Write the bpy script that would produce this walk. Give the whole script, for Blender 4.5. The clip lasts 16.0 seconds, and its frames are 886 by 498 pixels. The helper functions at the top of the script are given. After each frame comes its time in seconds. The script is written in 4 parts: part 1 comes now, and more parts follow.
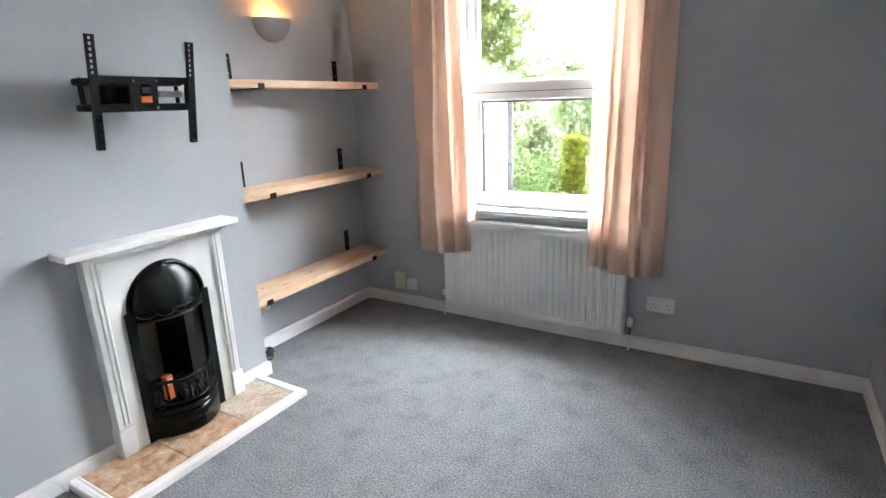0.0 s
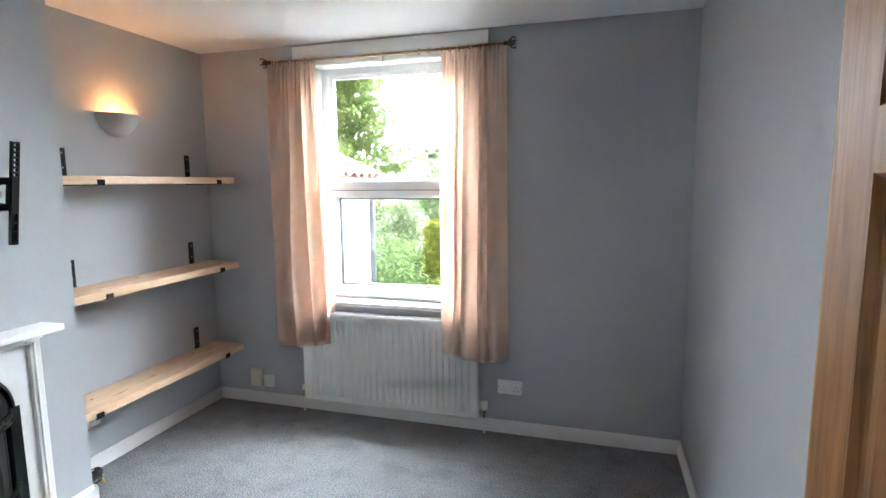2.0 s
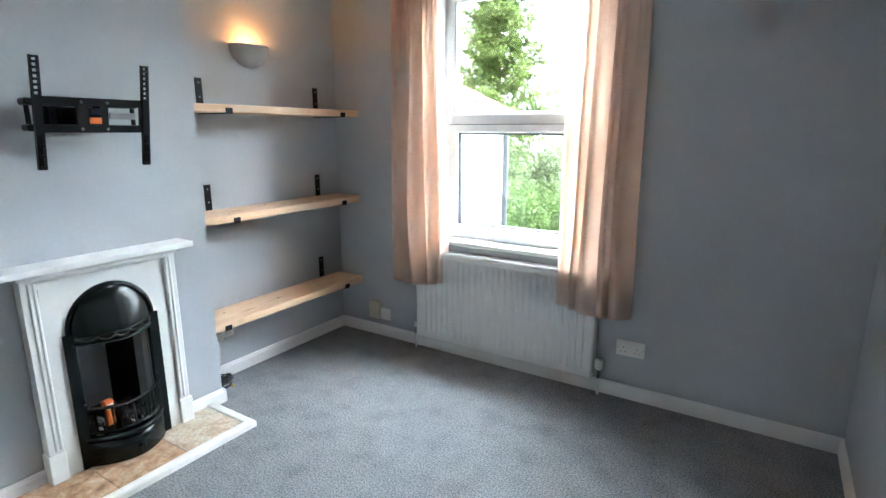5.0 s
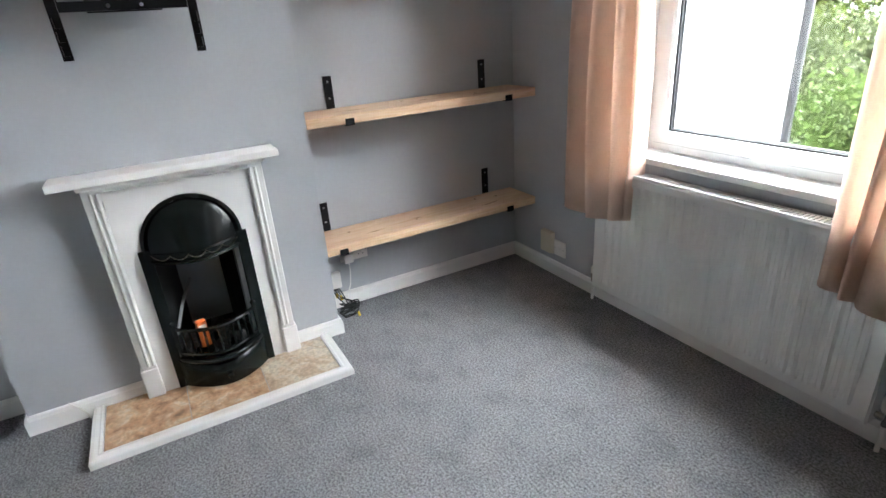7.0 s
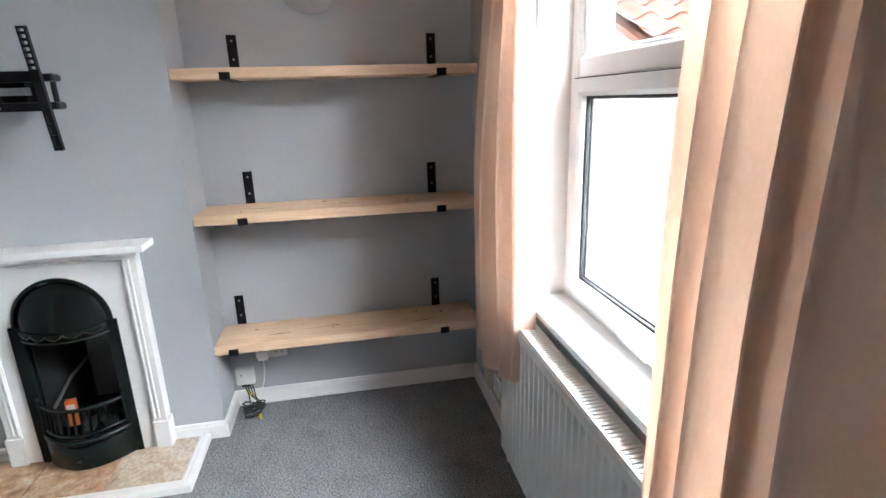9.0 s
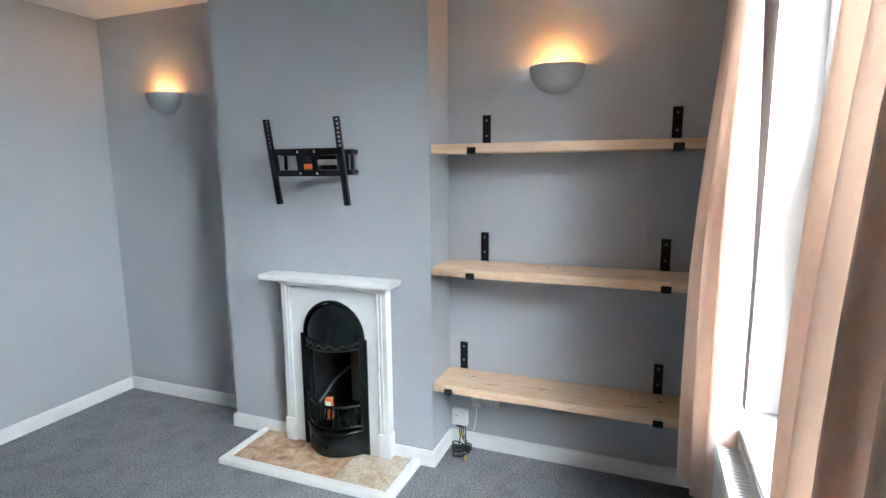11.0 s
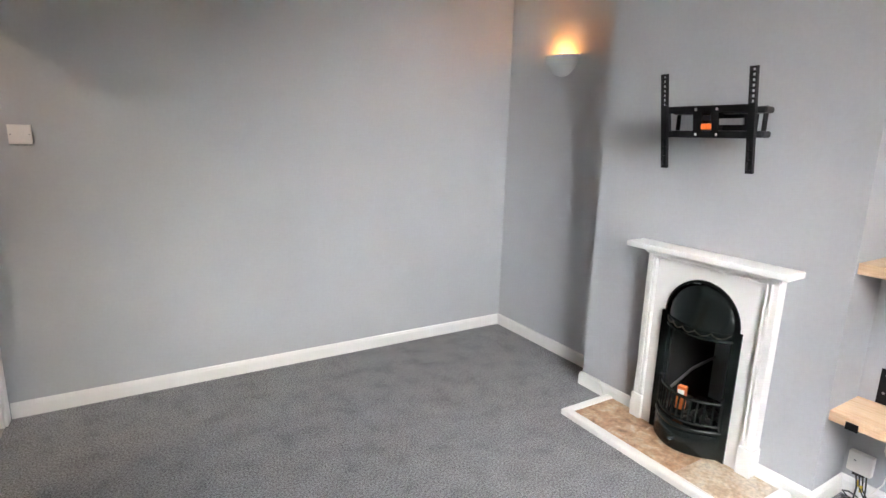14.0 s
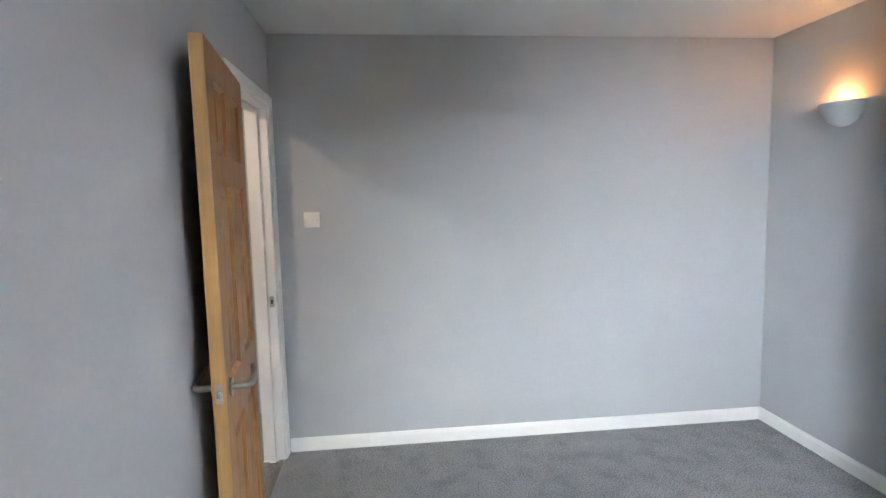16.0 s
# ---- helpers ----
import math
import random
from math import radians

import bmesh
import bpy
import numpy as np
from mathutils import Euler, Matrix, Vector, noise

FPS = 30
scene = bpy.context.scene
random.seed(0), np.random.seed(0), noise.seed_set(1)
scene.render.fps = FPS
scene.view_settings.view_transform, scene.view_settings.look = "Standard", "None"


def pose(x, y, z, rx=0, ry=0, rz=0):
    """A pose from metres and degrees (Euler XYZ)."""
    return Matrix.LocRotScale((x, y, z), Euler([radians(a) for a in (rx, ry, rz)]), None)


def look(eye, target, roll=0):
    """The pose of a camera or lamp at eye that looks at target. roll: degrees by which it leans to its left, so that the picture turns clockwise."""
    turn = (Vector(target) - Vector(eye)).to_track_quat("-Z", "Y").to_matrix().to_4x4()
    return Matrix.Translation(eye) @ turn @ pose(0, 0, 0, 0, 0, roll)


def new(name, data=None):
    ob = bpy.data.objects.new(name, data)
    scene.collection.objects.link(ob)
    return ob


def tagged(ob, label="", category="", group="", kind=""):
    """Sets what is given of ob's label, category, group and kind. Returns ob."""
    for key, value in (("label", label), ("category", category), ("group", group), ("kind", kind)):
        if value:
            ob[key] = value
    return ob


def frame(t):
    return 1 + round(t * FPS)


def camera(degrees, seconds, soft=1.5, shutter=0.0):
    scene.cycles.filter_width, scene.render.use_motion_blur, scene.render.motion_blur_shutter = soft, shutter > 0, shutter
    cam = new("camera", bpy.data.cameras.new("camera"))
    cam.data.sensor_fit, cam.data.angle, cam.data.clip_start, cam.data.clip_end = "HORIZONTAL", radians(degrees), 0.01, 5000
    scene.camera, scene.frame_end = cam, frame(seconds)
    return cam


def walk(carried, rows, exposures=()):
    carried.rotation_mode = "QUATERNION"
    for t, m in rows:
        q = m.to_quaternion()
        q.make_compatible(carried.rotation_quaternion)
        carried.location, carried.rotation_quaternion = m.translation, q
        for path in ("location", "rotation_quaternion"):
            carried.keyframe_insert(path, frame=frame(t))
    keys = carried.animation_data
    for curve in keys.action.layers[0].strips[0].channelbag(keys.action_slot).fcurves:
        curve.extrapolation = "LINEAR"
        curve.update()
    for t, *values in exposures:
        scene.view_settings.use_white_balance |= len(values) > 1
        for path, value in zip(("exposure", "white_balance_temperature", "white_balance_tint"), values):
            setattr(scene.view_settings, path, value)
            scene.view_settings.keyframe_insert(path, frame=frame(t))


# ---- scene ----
cam = camera(80.4, 16.0)
PATH = [
    (0, (2.458, 0.533, 1.422), (1.468, 2.185, 0.885), -1.9),
    (0.5, (2.486, 0.506, 1.442), (1.737, 2.277, 0.894), -1.8),
    (1, (2.514, 0.494, 1.458), (1.876, 2.323, 0.961), -1.4),
    (1.5, (2.539, 0.488, 1.473), (1.956, 2.362, 1.089), -1.1),
    (2, (2.562, 0.479, 1.52), (2.003, 2.382, 1.268), -0.5),
    (2.5, (2.574, 0.489, 1.489), (1.982, 2.397, 1.412), -0.1),
    (3, (2.541, 0.503, 1.51), (1.87, 2.387, 1.535), 0.1),
    (3.5, (2.538, 0.527, 1.512), (1.709, 2.347, 1.548), -0.5),
    (4, (2.576, 0.584, 1.483), (1.613, 2.336, 1.42), -0.6),
    (4.5, (2.62, 0.658, 1.463), (1.6, 2.361, 1.219), -0.2),
    (5, (2.648, 0.73, 1.436), (1.603, 2.377, 0.996), 0.1),
    (5.2, (2.633, 0.782, 1.421), (1.565, 2.391, 0.901), -0.2),
    (7.3, (2.406, 1.973, 1.315), (0.685, 2.678, 0.581), -4.7),
    (7.5, (2.413, 2.134, 1.345), (0.642, 2.754, 0.656), -4.5),
    (8, (2.413, 2.360, 1.370), (0.612, 2.959, 0.743), -2.9),
    (8.2, (2.438, 2.490, 1.383), (0.620, 3.042, 0.768), -2.5),
    (10.3, (2.45, 3.215, 1.446), (0.501, 2.962, 1.074), -1.4),
    (10.5, (2.451, 3.239, 1.448), (0.522, 2.837, 1.105), -1.1),
    (11, (2.475, 3.206, 1.459), (0.631, 2.493, 1.154), -0.5),
    (11.5, (2.504, 3.173, 1.462), (0.758, 2.254, 1.136), -0.0),
    (12, (2.517, 3.151, 1.441), (0.861, 2.085, 1.096), 0.5),
    (12.5, (2.494, 3.109, 1.448), (0.946, 1.895, 1.086), 1.2),
    (13, (2.457, 3.087, 1.442), (1.05, 1.713, 1.078), 1.6),
    (13.5, (2.45, 3.065, 1.436), (1.22, 1.536, 1.052), 1.7),
    (14, (2.464, 3.069, 1.401), (1.442, 1.401, 0.983), 1.6),
    (14.5, (2.447, 3.055, 1.414), (1.667, 1.278, 0.932), 0.6),
    (15, (2.472, 3.026, 1.419), (1.901, 1.164, 0.963), 0.1),
    (15.5, (2.443, 3.034, 1.445), (2.097, 1.093, 1.098), -0.5),
    (16, (2.414, 3.042, 1.476), (2.21, 1.063, 1.276), -1.3),
]
EXPOSURES = [
    (0.0, 7.5, 6350, 14), (2.0, 7.45, 6100, 10), (3.5, 7.35, 5800, 8), (4.5, 7.35, 5900, 7), (5.0, 7.4, 5900, 7), (7.3, 7.0, 6500, 15), (8.2, 7.0, 6500, 16),
    (10.5, 7.2, 5950, 9), (11.5, 7.2, 6050, 10), (13.0, 7.4, 6800, 17), (14.5, 7.45, 6900, 18), (15.5, 7.55, 6250, 15), (16.0, 7.6, 6250, 14),
]
walk(cam, [(t, look(eye, target, roll)) for t, eye, target, roll in PATH], EXPOSURES)
SKY, SUN, GLOW, UPLIGHT, HALL, DOOR_TURN = 0.025, 0.02, 0.98, 0.017, 0.085, 6.6

# ---- world, sun, exposure ----
world = bpy.data.worlds.new("overcast_sky")
scene.world = world
world.use_nodes = True
wn = world.node_tree
sky = wn.nodes.new("ShaderNodeTexSky")
sky.sky_type = "NISHITA"
sky.sun_disc = False
sky.sun_elevation = radians(52)
sky.sun_rotation = math.atan2(0.25, -0.6)
sky.air_density, sky.dust_density, sky.ozone_density = 0.8, 6.0, 0.6
wn.nodes["Background"].inputs["Strength"].default_value = SKY
wn.links.new(sky.outputs[0], wn.nodes["Background"].inputs["Color"])
sun = new("sun", bpy.data.lights.new("sun", "SUN"))
sun.data.energy, sun.data.angle, sun.data.color = SUN, radians(30), (1.0, 0.95, 0.88)
sun.matrix_world = look((0.25 * 20, -0.6 * 20, 0.83 * 20), (0, 0, 0))

# ---- materials ----
def mat(name, color, rough=0.6, metal=0.0, var=0.12, scale=6.0, fine=0.0, fine_scale=120.0, bump=0.0, bump_scale=200.0, spec=0.5, obj_random=0.0, sheen=0.0, coat=0.0, stretch=None):
    m = bpy.data.materials.new(name)
    m.use_nodes = True
    nt = m.node_tree
    b = nt.nodes["Principled BSDF"]
    b.inputs["Roughness"].default_value, b.inputs["Metallic"].default_value = rough, metal
    b.inputs["Specular IOR Level"].default_value = spec
    b.inputs["Sheen Weight"].default_value = sheen
    b.inputs["Coat Weight"].default_value = coat
    tc = nt.nodes.new("ShaderNodeTexCoord")
    vec = tc.outputs["Object"]
    if stretch:
        mp = nt.nodes.new("ShaderNodeMapping")
        mp.inputs["Scale"].default_value = stretch
        nt.links.new(vec, mp.inputs["Vector"])
        vec = mp.outputs[0]

    def noise_tex(s, detail=4.0):
        n = nt.nodes.new("ShaderNodeTexNoise")
        n.inputs["Scale"].default_value, n.inputs["Detail"].default_value = s, detail
        nt.links.new(vec, n.inputs["Vector"])
        return n.outputs["Fac"]

    def mul(a, lo, hi):
        r = nt.nodes.new("ShaderNodeMapRange")
        r.inputs["From Min"].default_value, r.inputs["From Max"].default_value = 0.25, 0.75
        r.inputs["To Min"].default_value, r.inputs["To Max"].default_value = lo, hi
        nt.links.new(a, r.inputs["Value"])
        return r.outputs[0]

    value = mul(noise_tex(scale), 1 - var, 1 + var)
    if fine:
        k = nt.nodes.new("ShaderNodeMath")
        k.operation = "MULTIPLY"
        nt.links.new(value, k.inputs[0])
        nt.links.new(mul(noise_tex(fine_scale, 2.0), 1 - fine, 1 + fine), k.inputs[1])
        value = k.outputs[0]
    if obj_random:
        k = nt.nodes.new("ShaderNodeMath")
        k.operation = "MULTIPLY"
        oi = nt.nodes.new("ShaderNodeObjectInfo")
        r = nt.nodes.new("ShaderNodeMapRange")
        r.inputs["To Min"].default_value, r.inputs["To Max"].default_value = 1 - obj_random, 1 + obj_random
        nt.links.new(oi.outputs["Random"], r.inputs["Value"])
        nt.links.new(value, k.inputs[0])
        nt.links.new(r.outputs[0], k.inputs[1])
        value = k.outputs[0]
    h = nt.nodes.new("ShaderNodeVectorMath")
    h.operation = "SCALE"
    h.inputs[0].default_value = color
    nt.links.new(value, h.inputs["Scale"])
    nt.links.new(h.outputs[0], b.inputs["Base Color"])
    if bump:
        bp = nt.nodes.new("ShaderNodeBump")
        bp.inputs["Strength"].default_value, bp.inputs["Distance"].default_value = bump, 0.004
        nt.links.new(noise_tex(bump_scale, 3.0), bp.inputs["Height"])
        nt.links.new(bp.outputs[0], b.inputs["Normal"])
    return m


def ramp_mat(name, stops, scale, rough=0.5, bump=0.1, stretch=(1, 1, 1), distort=0.0, detail=6.0, obj_random=0.0, spec=0.4, second=None):
    """A mottled material: noise through a colour ramp; second = (scale, low, high) multiplies a finer grain."""
    m = bpy.data.materials.new(name)
    m.use_nodes = True
    nt = m.node_tree
    b = nt.nodes["Principled BSDF"]
    b.inputs["Roughness"].default_value = rough
    b.inputs["Specular IOR Level"].default_value = spec
    tc = nt.nodes.new("ShaderNodeTexCoord")
    mp = nt.nodes.new("ShaderNodeMapping")
    mp.inputs["Scale"].default_value = stretch
    nt.links.new(tc.outputs["Object"], mp.inputs["Vector"])
    vec = mp.outputs[0]
    if obj_random:
        oi = nt.nodes.new("ShaderNodeObjectInfo")
        add = nt.nodes.new("ShaderNodeVectorMath")
        add.operation = "MULTIPLY_ADD"
        add.inputs[1].default_value = (obj_random,) * 3
        nt.links.new(oi.outputs["Random"], add.inputs[0])
        nt.links.new(vec, add.inputs[2])
        vec = add.outputs[0]
    n = nt.nodes.new("ShaderNodeTexNoise")
    n.inputs["Scale"].default_value, n.inputs["Detail"].default_value, n.inputs["Distortion"].default_value = scale, detail, distort
    nt.links.new(vec, n.inputs["Vector"])
    cr = nt.nodes.new("ShaderNodeValToRGB")
    e = cr.color_ramp.elements
    e[0].position, e[0].color = stops[0][0], (*stops[0][1], 1)
    e[1].position, e[1].color = stops[-1][0], (*stops[-1][1], 1)
    for p, c in stops[1:-1]:
        e.new(p).color = (*c, 1)
    nt.links.new(n.outputs["Fac"], cr.inputs["Fac"])
    out = cr.outputs["Color"]
    hsrc = n.outputs["Fac"]
    if second:
        n2 = nt.nodes.new("ShaderNodeTexNoise")
        n2.inputs["Scale"].default_value, n2.inputs["Detail"].default_value = second[0], 3.0
        if len(second) > 3:
            n2.inputs["Detail"].default_value, n2.inputs["Roughness"].default_value = second[3], second[4]
        nt.links.new(vec, n2.inputs["Vector"])
        r = nt.nodes.new("ShaderNodeMapRange")
        spread = second[5] if len(second) > 5 else 0.2
        r.inputs["From Min"].default_value, r.inputs["From Max"].default_value = 0.5 - spread, 0.5 + spread
        r.inputs["To Min"].default_value, r.inputs["To Max"].default_value = second[1], second[2]
        nt.links.new(n2.outputs["Fac"], r.inputs["Value"])
        sc = nt.nodes.new("ShaderNodeVectorMath")
        sc.operation = "SCALE"
        nt.links.new(out, sc.inputs[0])
        nt.links.new(r.outputs[0], sc.inputs["Scale"])
        out, hsrc = sc.outputs[0], n2.outputs["Fac"]
    nt.links.new(out, b.inputs["Base Color"])
    if bump:
        bp = nt.nodes.new("ShaderNodeBump")
        bp.inputs["Strength"].default_value, bp.inputs["Distance"].default_value = bump, 0.006
        nt.links.new(hsrc, bp.inputs["Height"])
        nt.links.new(bp.outputs[0], b.inputs["Normal"])
    return m


WALL = mat("grey_wall_paint", (0.425, 0.445, 0.465), 0.6, var=0.05, scale=1.6, fine=0.02, fine_scale=60, bump=0.12, bump_scale=160, spec=0.3)
CEIL = mat("white_ceiling_paint", (0.76, 0.76, 0.75), 0.8, var=0.02, scale=2, bump=0.08, bump_scale=120, spec=0.2)
WHITE = mat("white_gloss_paint", (0.79, 0.785, 0.77), 0.42, var=0.012, scale=5)
UPVC = mat("white_upvc", (0.78, 0.79, 0.79), 0.28, var=0.02, scale=4)
PLASTIC = mat("white_socket_plastic", (0.78, 0.77, 0.73), 0.35, var=0.02, scale=20)
CREAM = mat("aged_cream_plastic", (0.66, 0.62, 0.48), 0.4, var=0.04, scale=20)
ENAMEL = mat("white_radiator_enamel", (0.77, 0.77, 0.75), 0.32, var=0.03, scale=5)
BLACK = mat("black_powder_coat", (0.005, 0.005, 0.006), 0.38, var=0.2, scale=30, spec=0.22)
IRON = mat("black_cast_iron", (0.003, 0.0045, 0.0042), 0.24, var=0.3, scale=14, bump=0.04, bump_scale=90, spec=0.30)
SOOT = mat("sooty_fire_back", (0.006, 0.0065, 0.0065), 0.85, var=0.4, scale=12, bump=0.3, bump_scale=60)
COAL = mat("charred_coal", (0.02, 0.018, 0.017), 0.8, var=0.6, scale=30, bump=0.5, bump_scale=80)
ORANGE = mat("orange_card", (0.75, 0.16, 0.03), 0.45, var=0.12, scale=30)
GREYSTEEL = mat("dull_steel", (0.30, 0.30, 0.31), 0.38, metal=0.9, var=0.1, scale=30)
NICKEL = mat("brushed_nickel", (0.42, 0.40, 0.37), 0.32, metal=1.0, var=0.08, scale=40)
BRASS = mat("aged_brass", (0.34, 0.24, 0.12), 0.38, metal=0.9, var=0.2, scale=40)
BRONZE = mat("dark_bronze", (0.10, 0.08, 0.06), 0.4, metal=0.8, var=0.2, scale=40)
CHROME = mat("chrome", (0.7, 0.7, 0.7), 0.15, metal=1.0, var=0.02)
PLASTER = mat("painted_plaster", (0.42, 0.43, 0.44), 0.7, var=0.05, scale=12, bump=0.08, bump_scale=90)
CABLE = mat("black_cable", (0.015, 0.015, 0.015), 0.5)
CABLEY = mat("yellow_cable", (0.6, 0.42, 0.04), 0.5)
CURTAIN = mat("beige_velour_curtain", (0.76, 0.635, 0.570), 0.85, var=0.05, scale=5, fine=0.09, fine_scale=190, bump=0.2, bump_scale=420, spec=0.2, sheen=0.35, stretch=(1.0, 1.0, 0.35))
LINING = mat("cream_curtain_lining", (0.62, 0.55, 0.47), 0.85, var=0.05, scale=7, fine=0.05, fine_scale=300, bump=0.15, bump_scale=500, spec=0.2)


def let_light_through(m, color, amount):
    """Cloth that passes some light."""
    nt = m.node_tree
    tl, mx = nt.nodes.new("ShaderNodeBsdfTranslucent"), nt.nodes.new("ShaderNodeMixShader")
    tl.inputs["Color"].default_value = (*color, 1)
    mx.inputs[0].default_value = amount
    nt.links.new(nt.nodes["Principled BSDF"].outputs[0], mx.inputs[1])
    nt.links.new(tl.outputs[0], mx.inputs[2])
    nt.links.new(mx.outputs[0], nt.nodes["Material Output"].inputs["Surface"])


let_light_through(CURTAIN, (0.92, 0.74, 0.63), 0.60)
let_light_through(LINING, (0.92, 0.74, 0.61), 0.58)
# Black gasket rubber; also the painted shade of gaps and holes
GASKET_AND_SHADE = mat("gasket_and_gap_shade", (0.02, 0.02, 0.022), 0.6)
CARPET = ramp_mat("grey_cut_pile_carpet", [(0.30, (0.205, 0.210, 0.220)), (0.44, (0.242, 0.247, 0.257)), (0.72, (0.275, 0.281, 0.291))], 8.0, rough=0.97, bump=1.0, distort=0.0, detail=3, spec=0.08, second=(128, 0.36, 1.64, 4.0, 0.8, 0.14))
PINE = ramp_mat("pine_board", [(0.30, (0.66, 0.42, 0.25)), (0.5, (0.73, 0.505, 0.325)), (0.72, (0.77, 0.57, 0.39))], 5.0, rough=0.55, bump=0.08, stretch=(9, 0.7, 9), distort=1.6, obj_random=7.0, second=(60, 0.93, 1.06))
KNOT = mat("pine_knot", (0.28, 0.13, 0.05), 0.5, var=0.3, scale=60)
OAK = ramp_mat("oak_veneer", [(0.30, (0.24, 0.095, 0.026)), (0.5, (0.33, 0.142, 0.042)), (0.72, (0.40, 0.19, 0.064))], 5.0, rough=0.42, bump=0.06, stretch=(10, 10, 0.6), distort=1.2, second=(50, 0.92, 1.06))
OAKEDGE = ramp_mat("pale_oak_edge", [(0.30, (0.42, 0.235, 0.085)), (0.7, (0.53, 0.32, 0.13))], 5.0, rough=0.45, bump=0.05, stretch=(10, 10, 0.5), distort=0.8)
STONE = ramp_mat("mottled_stone_tile", [(0.28, (0.26, 0.155, 0.09)), (0.42, (0.47, 0.27, 0.15)), (0.55, (0.56, 0.38, 0.235)), (0.66, (0.62, 0.50, 0.37)), (0.76, (0.40, 0.36, 0.31))], 15.0, rough=0.38, bump=0.12, distort=0.6, obj_random=9.0, second=(70, 0.75, 1.15))
STONE_PALE = ramp_mat("pale_stone_tile", [(0.28, (0.40, 0.28, 0.18)), (0.45, (0.56, 0.43, 0.30)), (0.60, (0.63, 0.54, 0.42)), (0.76, (0.50, 0.45, 0.38))], 15.0, rough=0.38, bump=0.12, distort=0.6, obj_random=9.0, second=(70, 0.75, 1.15))
GROUT = mat("tile_grout", (0.42, 0.37, 0.31), 0.85, var=0.15, scale=60)
RENDERW = mat("white_house_render", (0.80, 0.80, 0.78), 0.85, var=0.04, scale=2, bump=0.3, bump_scale=80)
PANTILE = mat("terracotta_pantile", (0.13, 0.052, 0.034), 0.75, var=0.3, scale=5, obj_random=0.2, bump=0.2, bump_scale=60)
SLATE = mat("grey_slate", (0.015, 0.017, 0.020), 0.6, var=0.25, scale=3, fine=0.15, fine_scale=14)
BRICKM = mat("chimney_brick", (0.20, 0.14, 0.10), 0.85, var=0.2, scale=6)
BARK = mat("tree_bark", (0.10, 0.075, 0.055), 0.9, var=0.3, scale=14, bump=0.5, bump_scale=30)
BOUNCE_GROUND = mat("pale_bounce_ground", (0.42, 0.40, 0.36), 0.9, var=0.2, scale=1.2, fine=0.2, fine_scale=14)


def leaf_mat(name, color, spread=0.35):
    m = mat(name, color, 0.55, var=0.1, scale=2, spec=0.3)
    nt = m.node_tree
    b = nt.nodes["Principled BSDF"]
    g = nt.nodes.new("ShaderNodeNewGeometry")
    r = nt.nodes.new("ShaderNodeMapRange")
    r.inputs["To Min"].default_value, r.inputs["To Max"].default_value = 1 - spread, 1 + spread
    nt.links.new(g.outputs["Random Per Island"], r.inputs["Value"])
    s = nt.nodes.new("ShaderNodeVectorMath")
    s.operation = "SCALE"
    s.inputs[0].default_value = color
    nt.links.new(r.outputs[0], s.inputs["Scale"])
    nt.links.new(s.outputs[0], b.inputs["Base Color"])
    let_light_through(m, tuple(min(1.0, 1.8 * c) for c in color), 0.25)
    return m


CONIFER = leaf_mat("conifer_foliage", (0.10, 0.14, 0.034))
SHRUB = leaf_mat("shrub_foliage", (0.072, 0.115, 0.03), 0.45)
PALE = leaf_mat("pale_variegated_foliage", (0.11, 0.14, 0.07), 0.4)
LIME = leaf_mat("golden_foliage", (0.12, 0.135, 0.012), 0.3)
FARLEAF = leaf_mat("far_foliage", (0.06, 0.085, 0.04), 0.3)


def glass_mat():
    m = bpy.data.materials.new("window_glass")
    m.use_nodes = True
    nt = m.node_tree
    nt.nodes.remove(nt.nodes["Principled BSDF"])
    tr, gl, mx = (nt.nodes.new(k) for k in ("ShaderNodeBsdfTransparent", "ShaderNodeBsdfGlossy", "ShaderNodeMixShader"))
    gl.inputs["Roughness"].default_value = 0.02
    tr.inputs["Color"].default_value = (0.5, 0.51, 0.5, 1)  # grey tint added to dim the bright view outside
    lw = nt.nodes.new("ShaderNodeLayerWeight")
    pw = nt.nodes.new("ShaderNodeMath")
    pw.operation = "POWER"
    pw.inputs[1].default_value = 5.0
    ma = nt.nodes.new("ShaderNodeMath")
    ma.operation = "MULTIPLY_ADD"
    ma.inputs[1].default_value, ma.inputs[2].default_value = 0.5, 0.04
    nt.links.new(lw.outputs["Facing"], pw.inputs[0])
    nt.links.new(pw.outputs[0], ma.inputs[0])
    nt.links.new(ma.outputs[0], mx.inputs[0])
    nt.links.new(tr.outputs[0], mx.inputs[1])
    nt.links.new(gl.outputs[0], mx.inputs[2])
    nt.links.new(mx.outputs[0], nt.nodes["Material Output"].inputs["Surface"])
    return m


GLASS = glass_mat()


def glow_mat(name, color, strength):
    m = bpy.data.materials.new(name)
    m.use_nodes = True
    b = m.node_tree.nodes["Principled BSDF"]
    b.inputs["Emission Color"].default_value = (*color, 1)
    b.inputs["Emission Strength"].default_value = strength
    return m


SKYGLOW = glow_mat("overcast_sky_glow", (0.90, 0.975, 1.04), GLOW)
BULB = glow_mat("warm_bulb_glass", (1.0, 0.44, 0.12), 0.4)

# ---- building helpers ----
def thing(name, loc, label, category, group="", kind="", rz=0.0):
    """An Empty at the base of a thing; its parts are built in the thing's own axes."""
    ob = new(name)
    ob.empty_display_size = 0.1
    ob.matrix_world = pose(*loc, 0, 0, rz)
    return tagged(ob, label, category, group, kind)


